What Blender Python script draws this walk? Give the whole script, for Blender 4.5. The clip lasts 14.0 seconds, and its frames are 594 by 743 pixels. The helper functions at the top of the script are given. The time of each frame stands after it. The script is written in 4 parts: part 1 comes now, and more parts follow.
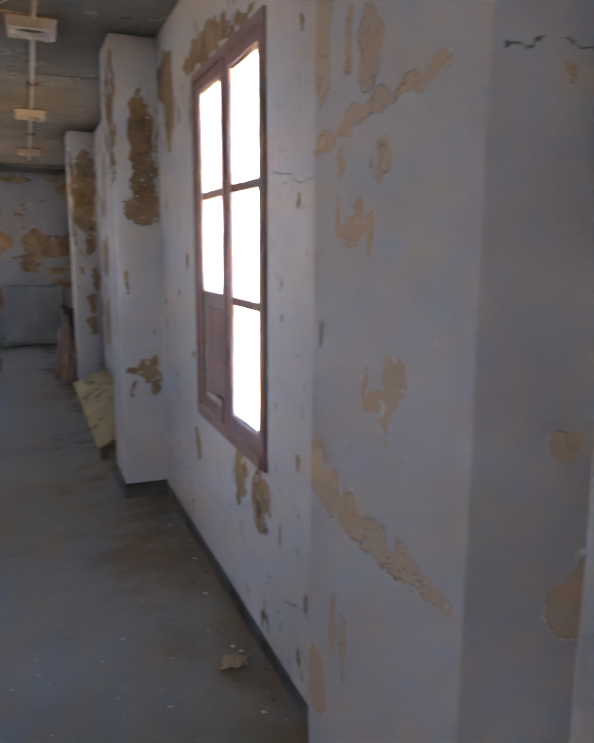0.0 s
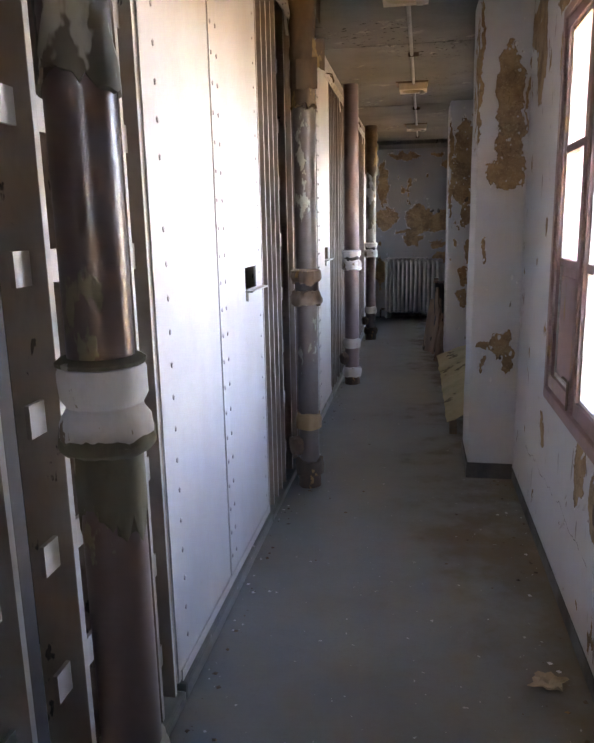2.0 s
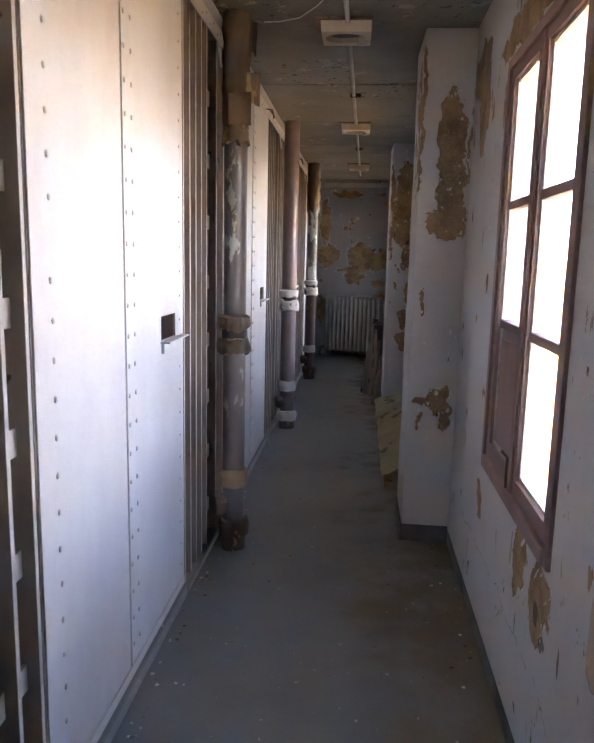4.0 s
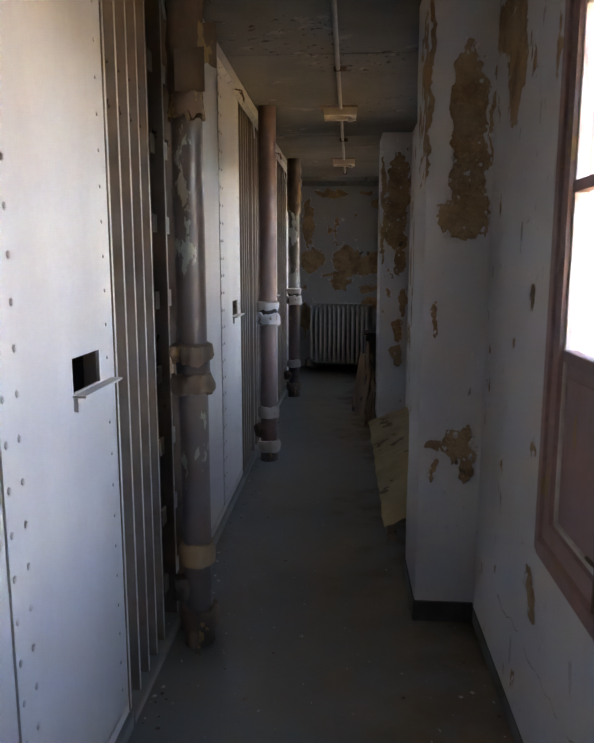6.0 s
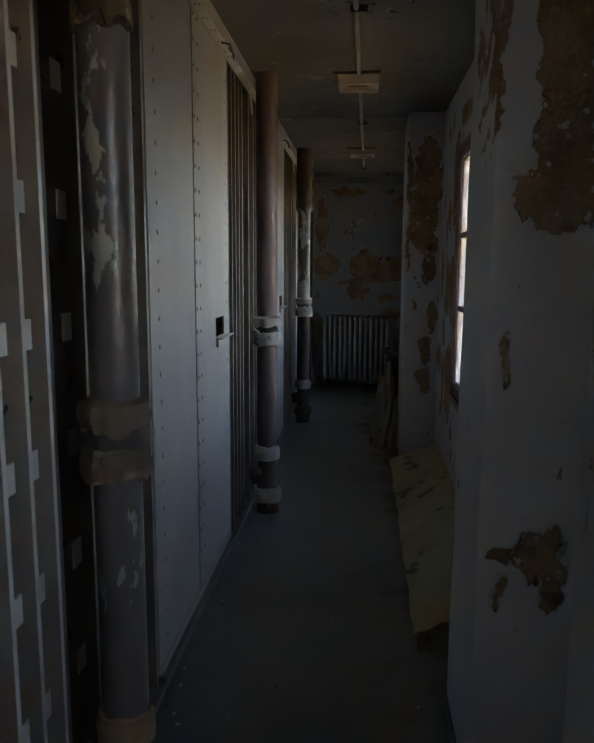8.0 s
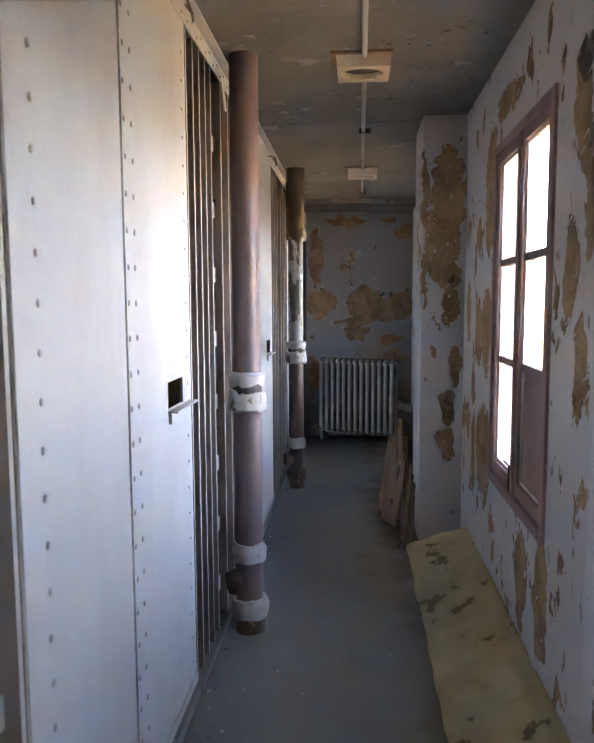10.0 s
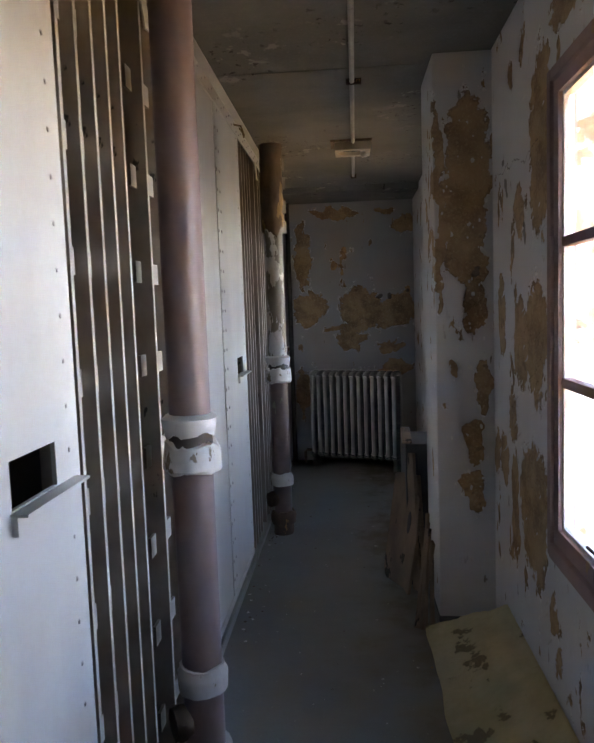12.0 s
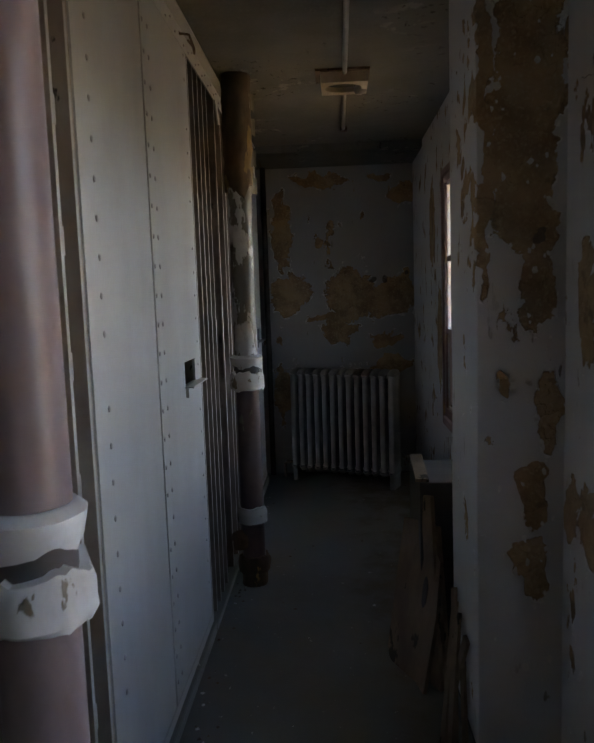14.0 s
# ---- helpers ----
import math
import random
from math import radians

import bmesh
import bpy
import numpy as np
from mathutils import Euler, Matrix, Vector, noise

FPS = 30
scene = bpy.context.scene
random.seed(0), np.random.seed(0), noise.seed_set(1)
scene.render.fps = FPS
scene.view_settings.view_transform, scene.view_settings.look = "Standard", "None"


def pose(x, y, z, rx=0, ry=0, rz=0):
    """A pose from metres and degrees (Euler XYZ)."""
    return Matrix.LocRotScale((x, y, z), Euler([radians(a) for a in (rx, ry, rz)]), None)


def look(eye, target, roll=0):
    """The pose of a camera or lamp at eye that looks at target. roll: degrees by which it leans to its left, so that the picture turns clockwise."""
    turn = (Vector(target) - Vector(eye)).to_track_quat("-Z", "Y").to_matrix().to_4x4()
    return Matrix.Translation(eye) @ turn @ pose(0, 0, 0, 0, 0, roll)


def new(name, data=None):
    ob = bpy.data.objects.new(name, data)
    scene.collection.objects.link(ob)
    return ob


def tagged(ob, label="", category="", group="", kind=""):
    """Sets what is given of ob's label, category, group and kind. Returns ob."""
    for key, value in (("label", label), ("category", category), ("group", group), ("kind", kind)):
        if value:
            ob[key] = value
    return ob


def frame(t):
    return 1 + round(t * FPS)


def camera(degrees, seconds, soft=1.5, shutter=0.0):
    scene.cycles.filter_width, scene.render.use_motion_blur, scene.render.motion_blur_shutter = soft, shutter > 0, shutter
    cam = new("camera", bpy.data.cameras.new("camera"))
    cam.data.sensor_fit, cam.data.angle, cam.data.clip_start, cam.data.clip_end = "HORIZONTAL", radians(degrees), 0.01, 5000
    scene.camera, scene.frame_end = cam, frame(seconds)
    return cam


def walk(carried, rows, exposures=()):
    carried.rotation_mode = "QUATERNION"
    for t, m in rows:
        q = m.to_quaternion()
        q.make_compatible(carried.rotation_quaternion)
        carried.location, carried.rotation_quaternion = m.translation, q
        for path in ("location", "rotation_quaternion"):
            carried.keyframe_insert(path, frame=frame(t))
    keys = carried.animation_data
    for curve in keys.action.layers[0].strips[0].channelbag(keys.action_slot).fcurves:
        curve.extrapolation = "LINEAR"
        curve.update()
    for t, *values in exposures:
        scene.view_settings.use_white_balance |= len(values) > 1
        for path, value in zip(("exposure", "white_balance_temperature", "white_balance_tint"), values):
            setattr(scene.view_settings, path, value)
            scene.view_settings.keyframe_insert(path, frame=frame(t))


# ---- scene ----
cam = camera(47.0, 14.0, 2.0, 0.4)
PATH = [
    (0, (-0.014, 0.093, 1.448), (0.716, 1.92, 1.091), 0.3),
    (0.5, (0.062, 0.193, 1.446), (0.403, 2.131, 1.093), -0.2),
    (1, (0.169, 0.24, 1.45), (0.225, 2.203, 1.073), 0.1),
    (1.5, (0.195, 0.239, 1.429), (0.071, 2.192, 1.017), -0.3),
    (2, (0.18, 0.241, 1.4), (-0.161, 2.167, 0.985), -1.2),
    (2.5, (0.199, 0.262, 1.423), (-0.119, 2.199, 1.039), -0.7),
    (3, (0.209, 0.301, 1.442), (-0.048, 2.252, 1.083), 0.2),
    (5.5, (0.216, 1.083, 1.488), (0.088, 3.053, 1.167), 1.0),
    (6, (0.174, 1.305, 1.483), (0.037, 3.274, 1.163), 0.0),
    (6.5, (0.192, 1.574, 1.469), (-0.012, 3.539, 1.155), -0.8),
    (7, (0.238, 1.821, 1.483), (0.024, 3.784, 1.165), -0.0),
    (7.5, (0.209, 2.051, 1.48), (0.018, 4.017, 1.163), 0.5),
    (10, (0.095, 3.286, 1.492), (-0.074, 5.269, 1.294), -0.3),
    (10.5, (0.116, 3.503, 1.477), (-0.076, 5.485, 1.292), -0.3),
    (11, (0.172, 3.775, 1.504), (-0.04, 5.756, 1.323), -0.1),
    (11.5, (0.132, 4.05, 1.494), (-0.042, 6.035, 1.323), -0.9),
    (12, (0.103, 4.285, 1.492), (-0.056, 6.271, 1.31), -2.0),
    (12.5, (0.164, 4.551, 1.501), (-0.013, 6.534, 1.309), -1.7),
    (13, (0.187, 4.792, 1.491), (0.04, 6.776, 1.283), -1.7),
    (13.5, (0.112, 5.069, 1.493), (0.002, 7.054, 1.282), -1.7),
    (14, (0.07, 5.334, 1.482), (-0.043, 7.319, 1.26), -1.9),
]
BASE_STOPS = 6.1
EXPOSURES = [(0.0, 0.65, 8350, 29), (0.5, 0.5, 8800, 29), (1.0, 0.15, 8950, 30), (2.0, 0.2, 9050, 31), (3.2, 0.1, 9050, 34), (5.3, -0.4, 9000, 28), (6.0, -0.8, 9000, 26), (6.5, -1.2, 8950, 22), (7.0, -1.8, 8500, 15), (7.7, -2.1, 8500, 15),
             (8.8, -0.8, 8400, 20), (9.8, 0.25, 8300, 27), (11.0, -0.05, 8300, 23), (11.7, -0.35, 8400, 23), (12.5, -0.8, 9100, 26), (13.0, -1.05, 8900, 25), (13.5, -1.4, 8900, 15), (14.0, -1.75, 8850, 20)]
walk(cam, [(t, look(eye, target, roll)) for t, eye, target, roll in PATH],
     [(t, e + BASE_STOPS, kelvin, tint) for t, e, kelvin, tint in EXPOSURES])

# ---- daylight ----
world = bpy.data.worlds.new("sky")
scene.world = world
world.use_nodes = True
sky = world.node_tree.nodes.new("ShaderNodeTexSky")
sky.sky_type, sky.sun_disc = "NISHITA", False
sky.sun_elevation, sky.sun_rotation = radians(57), radians(198)
sky.air_density, sky.dust_density, sky.ozone_density, sky.altitude = 1.0, 0.1, 5.0, 2000.0
world.node_tree.links.new(sky.outputs[0], world.node_tree.nodes["Background"].inputs[0])
world.node_tree.nodes["Background"].inputs[1].default_value = 0.15
sun = new("sun", bpy.data.lights.new("sun", "SUN"))
sun.data.energy, sun.data.angle, sun.data.color = 3.8, radians(0.5), (1.0, 0.93, 0.82)
sun.matrix_world = look((-2, -6, 10), (0, 0, 0))

# ---- the plan ----
CEIL = 2.545
LEFT, RIGHT, END, BACK = -0.51, 0.722, 10.95, -3.0
BAY, PLATE0, SEAM, PLATE_W = 2.475, 1.98, 0.60, 1.285
SILL, HEAD = 0.69, 2.17
WINDOWS = [(2.20, 3.16), (5.54, 6.46), (8.52, 9.46), (-1.35, -0.45)]
PILLARS = [(0.80, 1.33), (3.995, 4.42), (7.304, 7.73)]
FACES = (0.512, 0.478, 0.475)


# ---- materials ----
def material(name, colour, rough=0.6, metal=0.0):
    m = bpy.data.materials.new(name)
    m.use_nodes = True
    b = m.node_tree.nodes["Principled BSDF"]
    b.inputs["Base Color"].default_value = (*colour, 1)
    b.inputs["Roughness"].default_value = rough
    b.inputs["Metallic"].default_value = metal
    return m, m.node_tree, b


def coords(nt, scale=(1, 1, 1)):
    c = nt.nodes.new("ShaderNodeTexCoord")
    p = nt.nodes.new("ShaderNodeMapping")
    p.inputs["Scale"].default_value = scale
    nt.links.new(c.outputs["Object"], p.inputs["Vector"])
    return p.outputs[0]


def grain(nt, vec, scale, detail=4.0, rough=0.6):
    n = nt.nodes.new("ShaderNodeTexNoise")
    n.inputs["Scale"].default_value, n.inputs["Detail"].default_value, n.inputs["Roughness"].default_value = scale, detail, rough
    nt.links.new(vec, n.inputs["Vector"])
    return n.outputs["Fac"]


def put(nt, value, socket):
    if hasattr(value, "is_output"):
        nt.links.new(value, socket)
    else:
        socket.default_value = value


def calc(nt, op, a, b=0.0):
    n = nt.nodes.new("ShaderNodeMath")
    n.operation = op
    put(nt, a, n.inputs[0])
    put(nt, b, n.inputs[1])
    return n.outputs[0]


def step(nt, value, lo, hi, out_lo=0.0, out_hi=1.0):
    n = nt.nodes.new("ShaderNodeMapRange")
    n.interpolation_type = "SMOOTHSTEP"
    for k, v in ((1, lo), (2, hi), (3, out_lo), (4, out_hi)):
        n.inputs[k].default_value = v
    nt.links.new(value, n.inputs[0])
    return n.outputs[0]


def blend(nt, fac, a, b):
    n = nt.nodes.new("ShaderNodeMix")
    n.data_type = "RGBA"
    put(nt, fac, n.inputs[0])
    put(nt, a if hasattr(a, "is_output") else (*a, 1), n.inputs[6])
    put(nt, b if hasattr(b, "is_output") else (*b, 1), n.inputs[7])
    return n.outputs[2]


def relief(nt, b, height, strength=0.4, dist=0.01):
    n = nt.nodes.new("ShaderNodeBump")
    n.inputs["Strength"].default_value, n.inputs["Distance"].default_value = strength, dist
    nt.links.new(height, n.inputs["Height"])
    nt.links.new(n.outputs[0], b.inputs["Normal"])


def worn(name, base, dark, rough=0.6, metal=0.0, scale=3.0, fine=60.0, spread=0.5, stretch=(1, 1, 1), bump=0.25, dist=0.004):
    """A surface with stains at a large scale and grain at a small one."""
    m, nt, b = material(name, base, rough, metal)
    v = coords(nt, stretch)
    big, small = grain(nt, v, scale, 5), grain(nt, v, fine, 3)
    c = blend(nt, step(nt, big, 0.5 - spread / 3, 0.5 + spread / 2), base, dark)
    c = blend(nt, step(nt, small, 0.35, 0.75, 0.0, 0.35), c, dark)
    nt.links.new(c, b.inputs["Base Color"])
    nt.links.new(step(nt, big, 0.3, 0.7, rough - 0.08, min(rough + 0.12, 1)), b.inputs["Roughness"])
    relief(nt, b, small, bump, dist)
    return m


def peeling(name, patches, flakes=0.64, chip=0.68, pale=0.0, tone=1.0, holes=(), cracks=(), along=1, warp=1.0):
    """White paint over ochre plaster; patches: centre and radii of the bare places; holes: small cavities, only their
    shade painted; cracks: (from, to, height).
    """
    m, nt, b = material(name, (0.6, 0.6, 0.6), 0.75)
    v = coords(nt)
    ragged = nt.nodes.new("ShaderNodeTexNoise")
    ragged.inputs["Scale"].default_value, ragged.inputs["Detail"].default_value = 6.5 / warp, 8.0
    nt.links.new(v, ragged.inputs["Vector"])
    off = nt.nodes.new("ShaderNodeVectorMath")
    off.operation = "MULTIPLY_ADD"
    nt.links.new(ragged.outputs["Color"], off.inputs[0])
    off.inputs[1].default_value, off.inputs[2].default_value = [warp * c for c in (0.16, 0.16, 0.24)], [-warp * c for c in (0.08, 0.08, 0.12)]
    moved = nt.nodes.new("ShaderNodeVectorMath")
    nt.links.new(v, moved.inputs[0])
    nt.links.new(off.outputs[0], moved.inputs[1])
    mask = None
    for at, radii in patches:
        n = nt.nodes.new("ShaderNodeVectorMath")
        n.operation = "SUBTRACT"
        nt.links.new(moved.outputs[0], n.inputs[0])
        n.inputs[1].default_value = at
        d = nt.nodes.new("ShaderNodeVectorMath")
        d.operation = "DIVIDE"
        nt.links.new(n.outputs[0], d.inputs[0])
        d.inputs[1].default_value = radii
        far = nt.nodes.new("ShaderNodeVectorMath")
        far.operation = "LENGTH"
        nt.links.new(d.outputs[0], far.inputs[0])
        near = calc(nt, "SUBTRACT", 1.12, far.outputs["Value"])
        mask = near if mask is None else calc(nt, "MAXIMUM", mask, near)
    fine, wide = grain(nt, v, 90, 3), grain(nt, v, 1.6, 5)
    mid = grain(nt, v, 16, 4)
    mask = calc(nt, "ADD", mask, calc(nt, "MULTIPLY", calc(nt, "SUBTRACT", mid, 0.5), 0.9))
    mask = calc(nt, "ADD", mask, calc(nt, "MULTIPLY", calc(nt, "SUBTRACT", grain(nt, v, 45, 4), 0.5), 0.5))
    pit_shade = None
    for at, radius in holes:
        d = nt.nodes.new("ShaderNodeVectorMath")
        d.operation = "DISTANCE"
        nt.links.new(moved.outputs[0], d.inputs[0])
        d.inputs[1].default_value = at
        near = step(nt, d.outputs["Value"], radius * 0.85, radius, 1.0, 0.0)
        pit_shade = near if pit_shade is None else calc(nt, "MAXIMUM", pit_shade, near)
    sep = nt.nodes.new("ShaderNodeSeparateXYZ")
    nt.links.new(v, sep.inputs[0])
    wander = calc(nt, "MULTIPLY", calc(nt, "SUBTRACT", grain(nt, v, 3.0, 6, 0.6), 0.5), 0.22)
    for c0, c1, cz in cracks:
        off_line = calc(nt, "ABSOLUTE", calc(nt, "SUBTRACT", calc(nt, "ADD", sep.outputs[2], wander), cz))
        line = calc(nt, "MULTIPLY", step(nt, off_line, 0.0006, 0.0026, 1.0, 0.0), calc(nt, "MULTIPLY", calc(nt, "GREATER_THAN", sep.outputs[along], c0), calc(nt, "LESS_THAN", sep.outputs[along], c1)))
        line = calc(nt, "MULTIPLY", line, step(nt, mid, 0.40, 0.48))
        pit_shade = line if pit_shade is None else calc(nt, "MAXIMUM", pit_shade, line)
    where = nt.nodes.new("ShaderNodeSeparateXYZ")
    nt.links.new(v, where.inputs[0])
    loose = calc(nt, "ADD", grain(nt, coords(nt, (1, 1, 0.65)), 7.0, 7, 0.62), step(nt, where.outputs[1], 4.3, 5.6, 0.0, 0.05))
    bare = calc(nt, "MAXIMUM", step(nt, loose, flakes, flakes + 0.008), step(nt, mask, 0.0, 0.03))
    edge = calc(nt, "MAXIMUM", step(nt, loose, flakes - 0.03, flakes), step(nt, mask, -0.12, 0.0))
    edge = calc(nt, "MULTIPLY", edge, step(nt, mid, 0.5, 0.56))
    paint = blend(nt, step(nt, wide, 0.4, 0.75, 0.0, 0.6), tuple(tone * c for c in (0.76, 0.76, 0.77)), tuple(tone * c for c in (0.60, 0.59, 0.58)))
    paint = blend(nt, step(nt, fine, 0.5, 0.9, 0.0, 0.3), paint, (0.42, 0.40, 0.38))
    paint = blend(nt, calc(nt, "MULTIPLY", edge, 0.6), paint, (0.80, 0.79, 0.77))
    chips = grain(nt, coords(nt, (1, 1, 0.3)), 22, 3, 0.5)
    chips = calc(nt, "MULTIPLY", step(nt, chips, chip, chip + 0.03), step(nt, wide, 0.42, 0.6))
    paint = blend(nt, chips, paint, (0.16, 0.13, 0.10))
    plaster = blend(nt, step(nt, grain(nt, v, 7, 5), 0.35, 0.68), (0.40, 0.265, 0.145), (0.21, 0.13, 0.07))
    plaster = blend(nt, step(nt, fine, 0.5, 0.75, 0, 0.5), plaster, (0.52, 0.42, 0.28))
    plaster = blend(nt, step(nt, mid, 0.60, 0.72, 0, 0.7), plaster, (0.14, 0.09, 0.05))
    plaster = blend(nt, pale, plaster, (0.60, 0.46, 0.345))
    # Darkens the patch rim: the paint edge's small shadow, put into the colour.
    rim_shade = calc(nt, "MULTIPLY", step(nt, mask, 0.03, 0.16, 1.0, 0.0), step(nt, mid, 0.42, 0.6, 0.0, 0.75 * (1 - 0.6 * pale)))
    plaster = blend(nt, rim_shade, plaster, (0.12, 0.08, 0.05))
    c = blend(nt, bare, paint, plaster)
    # Nothing is cut out: cavity shade is near-black colour; cracks share the mask.
    if pit_shade is not None:
        c = blend(nt, calc(nt, "MULTIPLY", pit_shade, 0.85), c, (0.06, 0.05, 0.04))
    nt.links.new(c, b.inputs["Base Color"])
    nt.links.new(step(nt, bare, 0, 1, 0.6, 0.95), b.inputs["Roughness"])
    h = calc(nt, "SUBTRACT", calc(nt, "MULTIPLY", fine, 0.15), bare)
    h = calc(nt, "ADD", calc(nt, "ADD", h, calc(nt, "MULTIPLY", wide, 0.8)), calc(nt, "SUBTRACT", calc(nt, "MULTIPLY", edge, 0.5), chips))
    relief(nt, b, h, 0.9, 0.006)
    return m


def flat_patch(u, z, ru, rz, x=RIGHT):
    return ((x, u, z), (0.4, ru, rz))


SPOTS_WALL = ((3.676, 2.117, 0.10, 0.19), (3.80, 2.296, 0.19, 0.105), (2.971, 2.245, 0.349, 0.05), (2.452, 2.20, 0.138, 0.023), (3.203, 0.53, 0.05, 0.05), (2.514, 0.573, 0.07, 0.10),
    (2.298, 0.558, 0.09, 0.10), (2.231, 0.60, 0.08, 0.07), (6.232, 2.316, 0.208, 0.06), (6.58, 2.0, 0.11, 0.27), (6.84, 1.80, 0.06, 0.09), (6.62, 1.37, 0.15, 0.17), (6.83, 1.349, 0.10, 0.144), (7.15, 1.45, 0.06, 0.165),
    (7.104, 0.858, 0.07, 0.099), (7.24, 0.847, 0.05, 0.085), (6.66, 0.76, 0.16, 0.22), (6.921, 0.72, 0.06, 0.20), (6.95, 1.06, 0.06, 0.09), (5.851, 0.455, 0.08, 0.175), (5.575, 0.475, 0.073, 0.2), (6.435, 0.485, 0.05, 0.07),
    (5.30, 2.05, 0.07, 0.14), (5.36, 1.58, 0.06, 0.14), (5.20, 1.75, 0.05, 0.12), (5.25, 1.30, 0.05, 0.15), (5.0, 2.3, 0.06, 0.12), (8.15, 1.3, 0.12, 0.4), (8.1, 1.9, 0.1, 0.2), (9.9, 1.9, 0.12, 0.25), (9.6, 1.2, 0.1, 0.3))
WALL = peeling("peeling_wall_paint", [flat_patch(*q) for q in SPOTS_WALL], 0.645, 0.66, 0.0, 0.70,
               [((RIGHT, 2.3, 0.53), 0.035), ((RIGHT, 2.22, 0.47), 0.03), ((RIGHT, 5.28, 2.16), 0.07), ((RIGHT, 5.24, 1.92), 0.03), ((RIGHT, 7.07, 1.92), 0.03), ((RIGHT, 6.78, 1.73), 0.025), ((RIGHT, 7.10, 2.02), 0.025)],
               [(1.5, 3.6, 0.33), (1.4, 2.15, 1.66), (6.6, 7.25, 2.0)], 1, 0.8)
# The same white paint at a low tone: the end's dimness is in the colour.
END_WALL = peeling("peeling_end_wall_paint_dimmed", [((x, END, z), (rx, 0.4, rz)) for x, z, rx, rz in ((-0.275, 1.508, 0.16, 0.13), (-0.33, 1.42, 0.09, 0.08), (0.207, 1.48, 0.18, 0.19), (0.535, 1.412, 0.19, 0.12), (0.60, 1.50, 0.12, 0.12), (0.03, 1.27, 0.15, 0.028),
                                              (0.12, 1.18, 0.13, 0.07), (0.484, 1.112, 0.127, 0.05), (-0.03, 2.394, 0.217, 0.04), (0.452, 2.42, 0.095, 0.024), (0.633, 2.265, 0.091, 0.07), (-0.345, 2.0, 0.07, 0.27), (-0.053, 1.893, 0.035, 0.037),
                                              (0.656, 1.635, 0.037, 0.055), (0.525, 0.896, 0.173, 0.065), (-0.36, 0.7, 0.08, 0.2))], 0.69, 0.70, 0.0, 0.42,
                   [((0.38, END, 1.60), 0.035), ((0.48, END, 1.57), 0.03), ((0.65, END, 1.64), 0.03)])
SPOTS_A = ((1.30, 1.015, 0.035, 0.05), (1.235, 0.99, 0.05, 0.04), (1.15, 0.975, 0.06, 0.035), (1.06, 0.965, 0.055, 0.028), (0.96, 0.955, 0.05, 0.025), (0.87, 0.945, 0.04, 0.018),
    (1.01, 1.236, 0.035, 0.04), (1.06, 1.20, 0.035, 0.018), (1.10, 1.215, 0.012, 0.03), (1.028, 1.175, 0.02, 0.022), (1.15, 1.475, 0.05, 0.018), (1.21, 1.50, 0.012, 0.04), (1.09, 1.475, 0.014, 0.035), (1.13, 1.51, 0.02, 0.02),
    (1.055, 1.583, 0.026, 0.035), (1.20, 1.58, 0.012, 0.02), (1.275, 1.635, 0.05, 0.014), (1.161, 1.655, 0.06, 0.014), (1.07, 1.67, 0.05, 0.02), (0.98, 1.68, 0.05, 0.012), (0.91, 1.69, 0.025, 0.014),
    (1.104, 1.76, 0.035, 0.06), (1.18, 1.80, 0.014, 0.05), (1.29, 1.83, 0.03, 0.12), (1.207, 0.719, 0.014, 0.07), (1.165, 0.70, 0.012, 0.06), (1.28, 0.56, 0.04, 0.07))
PILLAR_A = peeling("peeling_pillar_paint_near", [((FACES[0], y, z), (0.1, ry, rz)) for y, z, ry, rz in SPOTS_A]
                   + [((0.745, 0.80, 0.945), (0.075, 0.05, 0.055)), ((0.67, 0.80, 1.18), (0.022, 0.05, 0.017)), ((0.63, 0.80, 1.66), (0.012, 0.05, 0.008))], 0.78, 0.71, 0.85, 0.66, (), [(0.53, 0.8, 1.69)], 0, 0.38)
SPOTS_B = ((0.618, 2.02, 0.052, 0.20), (0.64, 2.0, 0.05, 0.2), (0.635, 1.82, 0.065, 0.2), (0.615, 1.64, 0.085, 0.075), (0.629, 0.745, 0.065, 0.05), (0.671, 0.71, 0.034, 0.11), (0.547, 0.73, 0.035, 0.022),
    (0.522, 1.264, 0.012, 0.055), (0.713, 2.061, 0.008, 0.2), (0.475, 2.1, 0.01, 0.35), (0.53, 0.64, 0.012, 0.03))
PILLAR_B = peeling("peeling_pillar_paint", [((x, 3.995, z), (rx, 0.3, rz)) for x, z, rx, rz in SPOTS_B], 0.70, 0.69, 0.0, 0.74, [((0.56, 3.995, 0.735), 0.018), ((0.615, 3.995, 0.70), 0.016)], (), 1, 0.7)
SPOTS_C = ((0.62, 2.08, 0.09, 0.25), (0.60, 1.85, 0.085, 0.25), (0.622, 1.649, 0.075, 0.085), (0.642, 1.473, 0.055, 0.11), (0.554, 1.207, 0.022, 0.03), (0.675, 1.127, 0.03, 0.11), (0.637, 0.88, 0.033, 0.10),
    (0.615, 0.70, 0.06, 0.05), (0.64, 0.62, 0.03, 0.07), (0.495, 1.9, 0.02, 0.4), (0.735, 2.152, 0.01, 0.1))
